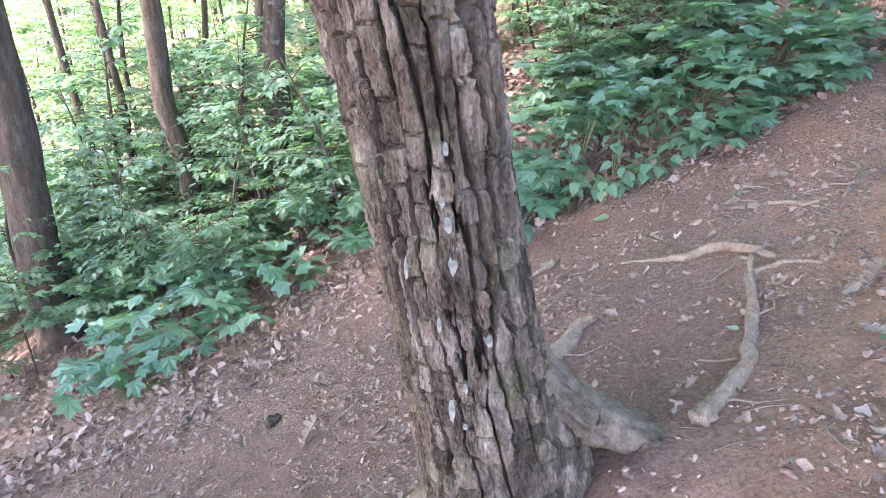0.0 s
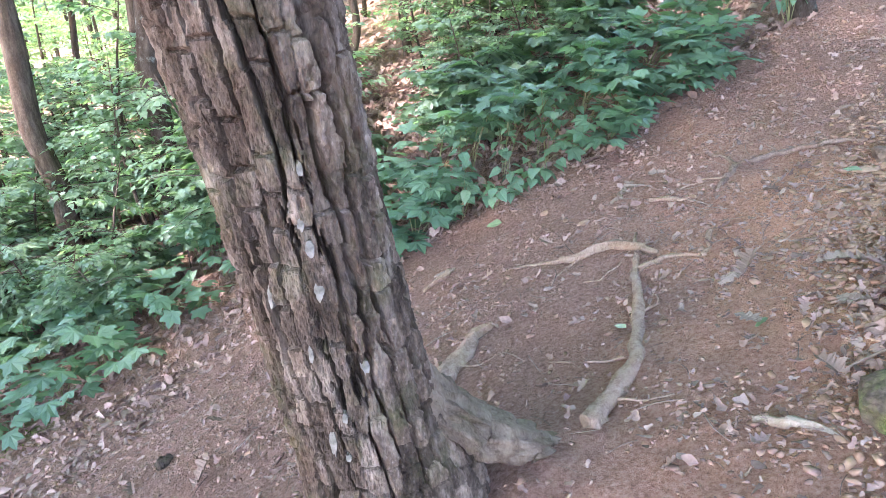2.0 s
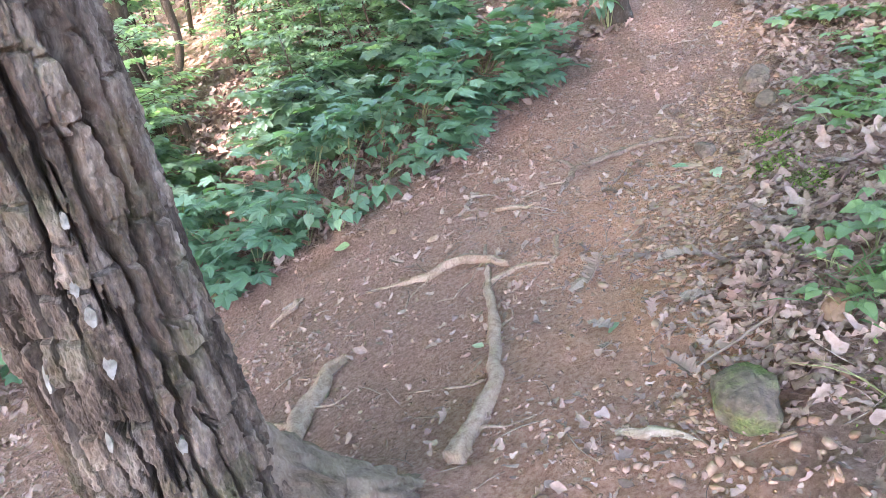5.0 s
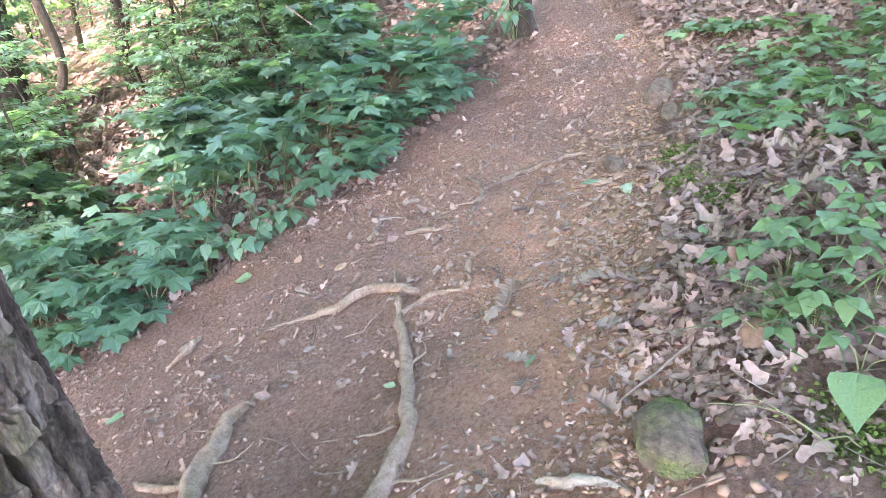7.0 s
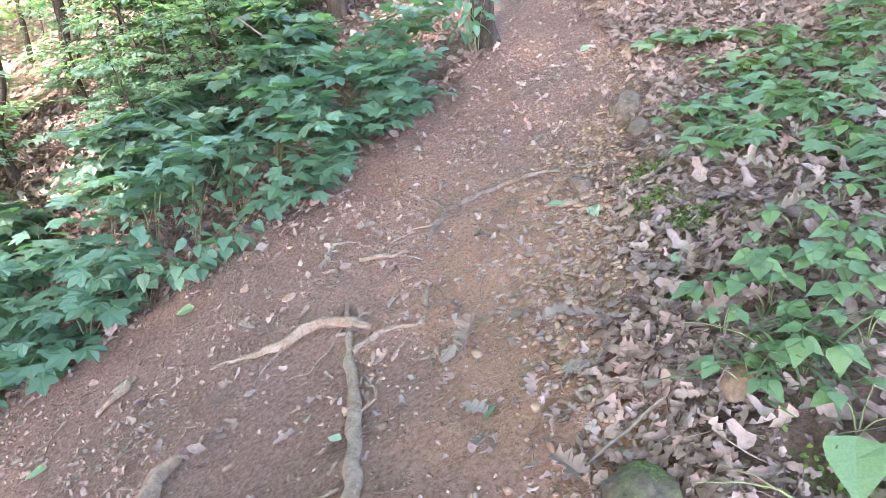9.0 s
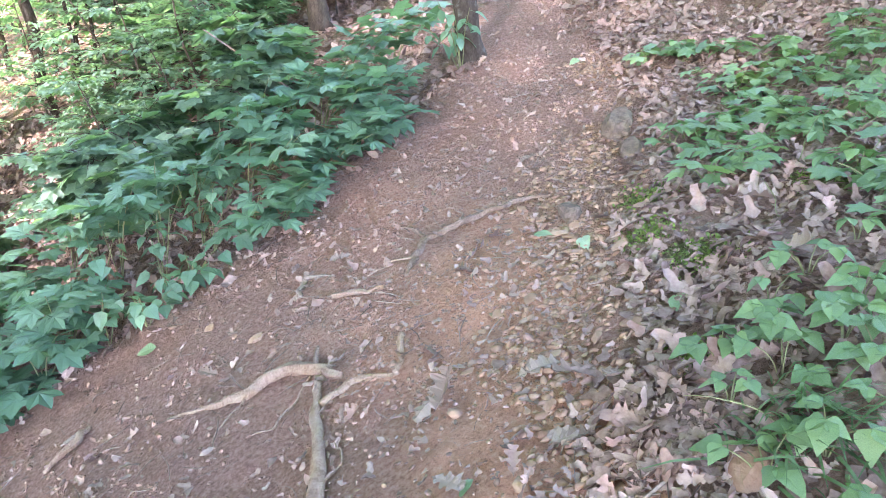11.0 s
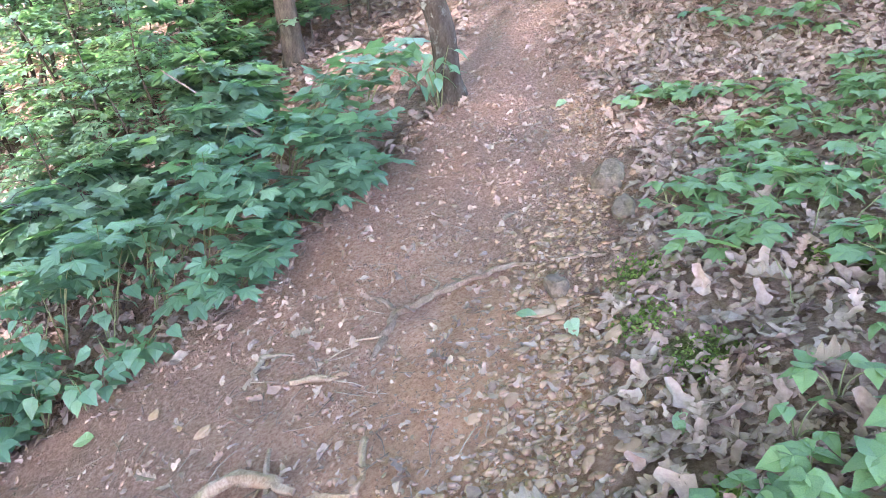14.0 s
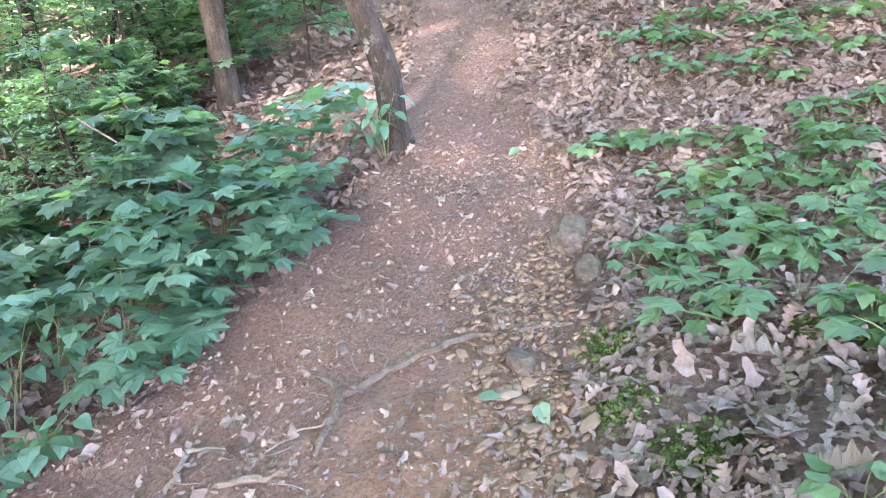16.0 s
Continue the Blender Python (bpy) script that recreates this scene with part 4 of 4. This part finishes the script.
root("root_stub", ((1.84, 3.15), (1.91, 3.26), (1.985, 3.38)), (0.013, 0.014, 0.015), "short pale root stub in the soil", 0.5, seed=4)
root("tree_root", ((2.21, 3.77), (2.30, 3.85), (2.37, 3.93), (2.46, 3.97), (2.63, 3.955), (2.81, 3.91), (2.97, 3.86), (3.09, 3.75)), (0.011, 0.016, 0.018, 0.020, 0.019, 0.017, 0.015, 0.009), "thin grey-brown root winding across the trail", 0.5, mat=GREY_ROOT, seed=5)
root("tree_root", ((3.14, 3.67), (3.25, 3.55), (3.33, 3.43)), (0.010, 0.014, 0.007), "grey-brown root end among stones", 0.4, mat=GREY_ROOT, seed=6)
root("tree_root", ((2.42, 4.24), (2.44, 4.11), (2.46, 3.98)), (0.012, 0.014, 0.012), "short side root joining a thin root", 0.5, mat=GREY_ROOT, seed=7)
root("stick", ((1.90, 3.98), (2.01, 3.88), (2.10, 3.79)), (0.014, 0.016, 0.010), "short pale stick lying on the trail", 0.7, seed=8, category="stick")
root("stick", ((1.79, 4.16), (1.83, 4.25), (1.89, 4.28), (1.99, 4.17)), (0.010, 0.014, 0.012, 0.005), "dark curled piece of bark on the trail", 1.0, TWIG, 16, "stick")
root("tree_root", ((0.40, 2.84), (0.52, 3.06), (0.66, 3.28), (0.80, 3.37)), (0.045, 0.05, 0.042, 0.02), "thick pale root rising from the soil behind the tree", 0.35, seed=9)
root("tree_root", ((0.28, 3.34), (0.38, 3.2), (0.48, 3.07)), (0.015, 0.02, 0.016), "pale root end in the soil", 0.5, seed=10)
root("root_stub", ((-1.19, 3.76), (-1.17, 3.77), (-1.15, 3.78)), (0.04, 0.036, 0.03), "small weathered stub in the bare soil", 0.9, BARK_DARK, 11)
root("stick", ((0.72, 4.3), (0.66, 4.25), (0.5, 4.2)), (0.012, 0.018, 0.01), "pale flat stick on the trail", 0.7, seed=12, category="stick")
root("bark_strip", ((1.38, 1.88), (1.45, 1.78), (1.53, 1.67)), (0.010, 0.024, 0.006), "curled strip of pale bark on the clay", 0.6, PALE_BARK, 13, "bark")
root("stick", ((2.36, 2.2), (2.3, 2.05), (2.05, 1.95), (1.75, 1.96)), (0.004, 0.005, 0.006, 0.004), "thin brown twig in the leaf litter", 1.0, TWIG, 14, "stick")
root("stick", ((1.97, 1.86), (1.88, 1.72), (1.86, 1.55)), (0.005, 0.007, 0.007), "grey twig beside a mossy rock", 1.0, TWIG, 15, "stick")


def rock(name, x, y, size, label, mat, seed, sink=0.3, turn=0.0, category="rock", group="", detail=3, cut=5):
    """A weathered stone: a ball cut by a few planes, then roughened."""
    r = np.random.default_rng(seed)
    bm = bmesh.new()
    bmesh.ops.create_icosphere(bm, subdivisions=detail, radius=0.5)
    planes = [(Vector(r.normal(0, 1, 3)).normalized(), r.uniform(0.28, 0.42)) for _ in range(cut)]
    for v in bm.verts:
        for n, d in planes:
            over = v.co.dot(n) - d
            if over > 0:
                v.co -= n * over * 0.85
        v.co *= 1 + 0.13 * noise.noise(v.co * 4 + Vector((seed, 0, 0))) + 0.06 * noise.noise(v.co * 13 + Vector((0, seed, 0)))
        v.co = Vector((v.co.x * size[0], v.co.y * size[1], v.co.z * size[2]))
    me = bpy.data.meshes.new(name)
    bm.to_mesh(me)
    bm.free()
    me.materials.append(mat)
    return solid(name, me, label, category, group, "", lie(x, y, turn, size[2] * (0.4 - sink)))


def rootlets():
    """Thin side roots, each on the larger root that it leaves."""
    roots = [o for o in bpy.data.objects if o.name.split(".")[0] == "tree_root"]
    fine = (((1.60, 3.50), (1.50, 3.42), (1.40, 3.36), (1.30, 3.40)), ((1.63, 3.46), (1.55, 3.36), (1.46, 3.25)), ((1.36, 3.66), (1.25, 3.62), (1.16, 3.52)), ((1.20, 2.52), (1.08, 2.62), (0.95, 2.78)), ((1.40, 2.84), (1.50, 2.92), (1.52, 3.02)), ((1.06, 2.26), (1.14, 2.18), (1.24, 2.16)), ((2.64, 3.955), (2.69, 4.06), (2.68, 4.16)), ((2.82, 3.91), (2.80, 3.83), (2.82, 3.77)), ((2.32, 3.88), (2.20, 3.97), (2.08, 3.99)), ((0.66, 3.28), (0.6, 3.4), (0.5, 3.52)), ((0.56, 3.12), (0.66, 3.06), (0.78, 3.06)))
    for k, plan in enumerate(fine):
        x, y = plan[0]
        home = min(roots, key=lambda o: min((v.co.x - x) ** 2 + (v.co.y - y) ** 2 for v in o.data.vertices))
        pts = [(a, b, float(height(a, b)) + 0.012 - 0.004 * i) for i, (a, b) in enumerate(plan)]
        rad = np.linspace(0.007, 0.003, len(pts))
        part("rootlet", to_mesh("rootlet", *tube(pts, rad, 7, 0.3, k, 1, 6, 0.02), ROOTWOOD, True), home, "thin pale side root")


rootlets()
solid("stick", to_mesh("stick", *tube([(2.78, 6.15, float(height(2.78, 6.15)) - 0.02), (2.4, 6.22, 1.12), (1.98, 6.32, 1.5)], [0.012, 0.010, 0.006], 8, 0.15, 3), TWIG, True), "pale bare stick leaning over the saplings", "stick")


rock("rock", 1.72, 1.72, (0.32, 0.26, 0.15), "mossy blunt-edged rock half sunk in clay", ROCK_MOSS, 5, 0.28, 75, detail=5, cut=5)
rock("rock", 3.84, 4.04, (0.30, 0.20, 0.16), "dark weathered rock at the trail edge", ROCK_DARK, 2, 0.34, 20, detail=4)
rock("rock", 3.0, 3.50, (0.17, 0.12, 0.10), "angular grey-brown stone beside a root", ROCK_DARK, 3, 0.2, 60)
rock("rock", 3.62, 3.72, (0.26, 0.12, 0.10), "flat brown stone in leaf litter", ROCK_DARK, 4, 0.25, 40)


rock("stone", 2.14, 1.80, (0.14, 0.10, 0.07), "rough lump of red-orange clay stone in leaf litter", CHIP, 7, 0.32, 30, "stone", cut=9)


def grass_stalks():
    """Long thin arching stalks among the herbs."""
    r = np.random.default_rng(47)
    feet = ((1.98, 1.42, 0.34, 160), (2.02, 1.36, 0.3, 190), (1.94, 1.35, 0.26, 120), (2.34, 1.80, 0.3, 150), (3.72, 2.82, 0.42, 20), (3.80, 2.76, 0.46, -10), (4.10, 2.92, 0.44, 30), (4.28, 3.1, 0.38, 5), (3.3, 2.55, 0.3, 60))
    for k, (x, y, long, way) in enumerate(feet):
        a = radians(way)
        z = float(height(x, y))
        pts = [(x + u * long * math.cos(a), y + u * long * math.sin(a), z - 0.02 + long * (0.95 * u - 0.45 * u * u)) for u in (0, 0.35, 0.7, 1.0)]
        solid("grass_stalk", to_mesh("grass_stalk", *tube(pts, [0.0024, 0.002, 0.0016, 0.0008], 5, 0.1, k, 1, 6, 0.01), STEM), "long thin arching grass stalk among herbs", "grass", "grass stalks")


grass_stalks()


# ---- stones in the trail ----
def stones():
    r = np.random.default_rng(51)
    fixed = ((1.36, 4.42, 0.08), (1.51, 4.06, 0.10), (-0.56, 3.34, 0.06), (2.78, 3.20, 0.10), (2.88, 3.02, 0.12), (2.62, 3.05, 0.08), (2.02, 2.9, 0.08), (2.3, 3.1, 0.07), (2.85, 3.42, 0.13), (2.66, 2.95, 0.09), (1.44, 4.2, 0.05), (2.64, 4.18, 0.05), (1.98, 4.66, 0.05))
    spots = list(fixed)
    for _ in range(120):
        x = r.uniform(1.98, 3.2)
        spots.append((x, float(trail_right(x)) + r.normal(0.12, 0.26), 0.022 + 0.07 * r.random() ** 2))
    for k, (x, y, s) in enumerate(spots):
        rock("stone", x, y, (s, s * r.uniform(0.5, 0.9), s * r.uniform(0.14, 0.28)), "flat tan stone bedded in orange clay", CHIP, 400 + k, 0.1, r.uniform(0, 360), "stone", "stones in the trail", 3, 14)


stones()


# ---- fallen leaves that lie singly ----
def fallen():
    green = ((1.10, 4.58, 0.13, 60), (1.24, 4.83, 0.13, 10), (1.73, 2.40, 0.07, 100), (2.78, 3.50, 0.11, 200), (2.88, 3.27, 0.12, 150), (2.67, 2.53, 0.15, 160), (0.26, 4.07, 0.12, 80), (4.6, 4.22, 0.14, 170), (3.72, 3.38, 0.12, 40), (1.31, 2.79, 0.07, 30), (0.55, 2.2, 0.09, 300), (0.5, 2.4, 0.08, 20), (4.32, 4.97, 0.12, 100))
    for k, (x, y, s, a) in enumerate(green):
        m = lie(x, y, a, 0.012, 8, s)
        solid("fallen_leaf", leaf_mesh("ovate_fallen", OVATE, k % 3, GREEN_LEAF), "fallen pale green leaf lying on the soil", "leaf", "fallen green leaves", "", m)
    dry = ((2.07, 2.67, 0.17, 250), (1.81, 2.78, 0.17, 300), (1.9, 2.86, 0.15, 100), (1.65, 2.51, 0.13, 200), (1.69, 2.06, 0.14, 190), (3.05, 2.53, 0.14, 30), (-0.85, 3.21, 0.2, 320), (1.82, 4.19, 0.13, 80), (2.12, 4.22, 0.13, 60), (2.4, 3.46, 0.10, 20), (3.32, 4.2, 0.10, 90), (1.62, 2.3, 0.1, 140), (1.39, 1.86, 0.12, 230), (-1.9, 3.87, 0.14, 20), (-1.36, 3.72, 0.13, 200), (-1.78, 4.33, 0.12, 100), (1.3, 3.95, 0.1, 40), (0.58, 4.3, 0.13, 290), (2.0, 2.2, 0.15, 10), (2.1, 2.1, 0.14, 120), (1.93, 2.3, 0.13, 250), (2.25, 2.45, 0.14, 60), (3.1, 2.7, 0.2, 300), (3.25, 2.6, 0.2, 120), (3.35, 2.85, 0.19, 220), (2.2, 1.95, 0.15, 20), (2.95, 2.35, 0.17, 200))
    for k, (x, y, s, a) in enumerate(dry):
        solid("dry_leaf", leaf_mesh("oak_dry", OAK_FINE, k % 5, DRY), "dry curled brown oak leaf on the ground", "leaf", "dry leaves lying singly", "", lie(x, y, a, 0.02, 6, s))


fallen()


# ---- litter, crumbs and twigs ----
def scatter(name, label, templates, mat, x, y, size, tilt, lift, seed):
    r = np.random.default_rng(seed)
    n = len(x)
    e = 0.03
    z = height(x, y)
    sx, sy = (height(x + e, y) - z) / e, (height(x, y + e) - z) / e
    rot = turns(r.normal(0, tilt, n) + np.arctan(sy), r.normal(0, tilt, n) - np.arctan(sx), np.zeros(n)) @ turns(np.zeros(n), np.zeros(n), r.uniform(0, 6.28, n))
    p = np.stack([x, y, z + lift + r.uniform(0, 1, n) * 0.25 * size * tilt], 1)
    return solid(name, mass(name, templates, poses(p, rot, size), mat, r.integers(0, len(templates), n)), label, "litter", kind="stuff")


def litter():
    r = np.random.default_rng(61)

    def keep(n, x0, x1, y0, y1, chance):
        x, y = r.uniform(x0, x1, n), r.uniform(y0, y1, n)
        ok = r.random(n) < chance(x, y)
        return x[ok], y[ok]

    clump = lambda x, y: np.clip(0.75 + 0.5 * fbm(x * 2.2, y * 2.2, 77), 0.35, 1)
    bank = lambda x, y: smooth(trail_right(x) - y + 0.12 * fbm(x * 3, y * 3, 88), 0.08, 0.42) * clump(x, y) * (1 - 0.75 * moss_at(x, y)) * (1 - 0.88 * smooth(2.25 - x, -0.1, 0.2) * smooth(1.95 - y, -0.1, 0.15))
    x, y = keep(84000, 0.6, 8.5, -1, 8.5, bank)
    close = (x < 3.7) & (y < 3.6)
    for fine, tm in ((close, OAK_FINE + BEECH + SHRED + SHRED), (~close, OAK + BEECH + BEECH + SHRED)):
        scatter("leaf_litter", "thick litter of dry brown oak leaves on the bank", tm, LITTER, x[fine], y[fine], 0.035 + 0.075 * r.random(int(fine.sum())) ** 1.3, 0.2, 0.010, 1)
    x, y = r.normal(2.2, 0.13, 190), r.normal(2.12, 0.16, 190)
    scatter("leaf_pile", "small heap of broken oak leaves beside the rock", OAK_FINE + SHRED, LITTER, x, y, r.uniform(0.05, 0.11, 190), 0.3, 0.012, 12)
    x, y = np.r_[r.normal(2.06, 0.13, 260), r.normal(1.9, 0.09, 160)], np.r_[r.normal(2.0, 0.16, 260), r.normal(1.7, 0.1, 160)]
    scatter("leaf_pile", "grey-brown heap of broken leaves and bark beside the rock", SHRED + OAK, LITTER, x, y, 0.03 + 0.05 * r.random(420), 0.4, 0.010, 17)
    margin = lambda x, y: np.exp(-(((y - trail_right(x) - 0.05) / 0.33) ** 2)) * np.clip(0.6 + 0.6 * fbm(x * 3, y * 3, 81), 0.1, 1)
    x, y = keep(26000, 0.9, 4.6, 1, 5, margin)
    scatter("clay_chips", "broken chips of tan clay stone along the trail edge", CRUMBS, CLAY_CHIP, x, y, 0.014 + 0.05 * r.random(len(x)) ** 2, 0.25, 0.003, 14)
    wide = lambda x, y: smooth(trail_right(x) - y, -0.55, 0.35) * clump(x, y)
    x, y = keep(80000, 0.6, 8.5, -1, 8.5, wide)
    scatter("leaf_fragments", "broken dry leaf fragments on the bank", SHRED, LITTER, x, y, 0.012 + 0.03 * r.random(len(x)) ** 1.5, 0.5, 0.006, 2)
    lower = lambda x, y: smooth(y - trail_left(x) + 0.15 * fbm(x * 4, y * 4, 78) + 0.8 * smooth(-x, 0.5, 2.2), -0.18, 0.15) * clump(x, y)
    x, y = keep(16000, -5, 6.5, 3.4, 9.5, lower)
    scatter("leaf_litter", "dry brown leaf litter under the saplings", OAK + BEECH, LITTER, x, y, r.uniform(0.06, 0.12, len(x)), 0.4, 0.012, 3)
    x, y = keep(24000, -5, 5, 3.4, 7.5, lower)
    scatter("leaf_fragments", "broken dry leaves along the lower trail edge", SHRED, LITTER, x, y, r.uniform(0.02, 0.05, len(x)), 0.45, 0.006, 4)
    x, y = r.normal(0.38, 0.3, 1500), r.uniform(5.9, 11.5, 1500)
    scatter("leaf_litter", "pale dry leaves on a sunlit strip of the lower slope", OAK + BEECH, LITTER, x, y, r.uniform(0.07, 0.13, 1500), 0.35, 0.015, 18)
    x, y = keep(14000, -16, 12, 7, 26, lambda x, y: (y > trail_left(x)) * 1.0)
    scatter("leaf_litter", "dry leaf litter on the wooded slope", KITE, LITTER, x, y, r.uniform(0.10, 0.2, len(x)), 0.3, 0.02, 5)
    tread = lambda x, y: (y < trail_left(x) + 0.1) * (y > trail_right(x) - 0.1) * np.clip(0.5 + 0.6 * fbm(x * 1.6, y * 1.6, 79), 0.08, 1)
    x, y = keep(100000, -3, 6.5, 1, 8.5, tread)
    scatter("soil_crumbs", "crumbs of soil and small gravel on the trail", CRUMBS, CRUMB, x, y, 0.006 + 0.028 * r.random(len(x)) ** 3, 0.5, 0.001, 6)
    x, y = keep(42000, -3, 6.5, 1, 8.5, tread)
    scatter("leaf_crumbs", "tiny broken leaf scraps trodden into the trail", SHRED, LITTER, x, y, 0.014 + 0.046 * r.random(len(x)) ** 3, 0.4, 0.004, 7)
    x, y = keep(16000, -3, 6.5, 1, 8.5, tread)
    scatter("soil_clods", "small clods and flat stones bedded in the trail", CRUMBS, CRUMB, x, y, 0.018 + 0.04 * r.random(len(x)) ** 2.5, 0.3, 0.002, 15)
    x, y = keep(6000, -3, 6.5, 1, 8.5, tread)
    scatter("leaf_scraps", "torn dry leaf pieces lying on the trail", SHRED + SHRED + BEECH, LITTER, x, y, 0.022 + 0.04 * r.random(len(x)) ** 2, 0.3, 0.006, 16)
    x, y = keep(1500, -2.5, 6, 1, 8, tread)
    scatter("scattered_leaves", "scattered dry leaves on the trail", OAK + BEECH, LITTER, x, y, r.uniform(0.04, 0.09, len(x)), 0.3, 0.010, 8)
    rods = [tube([(0, -0.5, 0), (0.03 * s, 0, 0.02), (0, 0.5, 0)], [0.012, 0.014, 0.008], 5, 0.1, s, 1, 2) for s in (-2, 1, 3)]
    rods = [(v, np.array([t for q in f for t in ([(q[0], q[k], q[k + 1]) for k in range(1, len(q) - 1)])])) for v, f in rods]
    x, y = keep(13000, -3, 6.5, 1, 8, lambda x, y: 0.22 + 0.78 * np.exp(-((x - 1.75) ** 2 + (y - 3.75) ** 2) / 0.6))
    x, y = np.r_[x, r.normal(2.03, 0.14, 90), r.normal(1.9, 0.1, 70)], np.r_[y, r.normal(1.97, 0.16, 90), r.normal(1.68, 0.12, 70)]
    scatter("twigs", "small broken twigs scattered on the ground", rods, TWIG, x, y, 0.025 + 0.17 * r.random(len(x)) ** 3, 0.12, 0.006, 9)
    xs, ys = [], []
    for a, b, w in MOSSY:
        xs.append(r.normal(a, w * 0.55, 420))
        ys.append(r.normal(b, w * 0.55, 420))
    x, y = np.concatenate(xs), np.concatenate(ys)
    scatter("moss", "low cushions of yellow-green moss on the soil", OVAL_LOW, MOSS, x, y, r.uniform(0.010, 0.026, len(x)), 0.9, 0.004, 10)
    blades = [blade([0.012, 0.02, 0.016, 0.0], 0.2, a, 0, 3) for a in (0.3, 0.6)]
    x, y = r.normal(2.35, 0.09, 160), r.normal(1.82, 0.08, 160)
    n = len(x)
    m = poses(np.stack([x, y, height(x, y) - 0.01], 1), turns(r.normal(0.9, 0.25, n), r.normal(0, 0.3, n), r.normal(2.6, 0.5, n)), r.uniform(0.12, 0.26, n))
    solid("grass_tuft", mass("grass_tuft", blades, m, GREEN_HERB, r.integers(0, 2, n)), "thin arching tuft of pale green grass", "grass", kind="stuff")


litter()
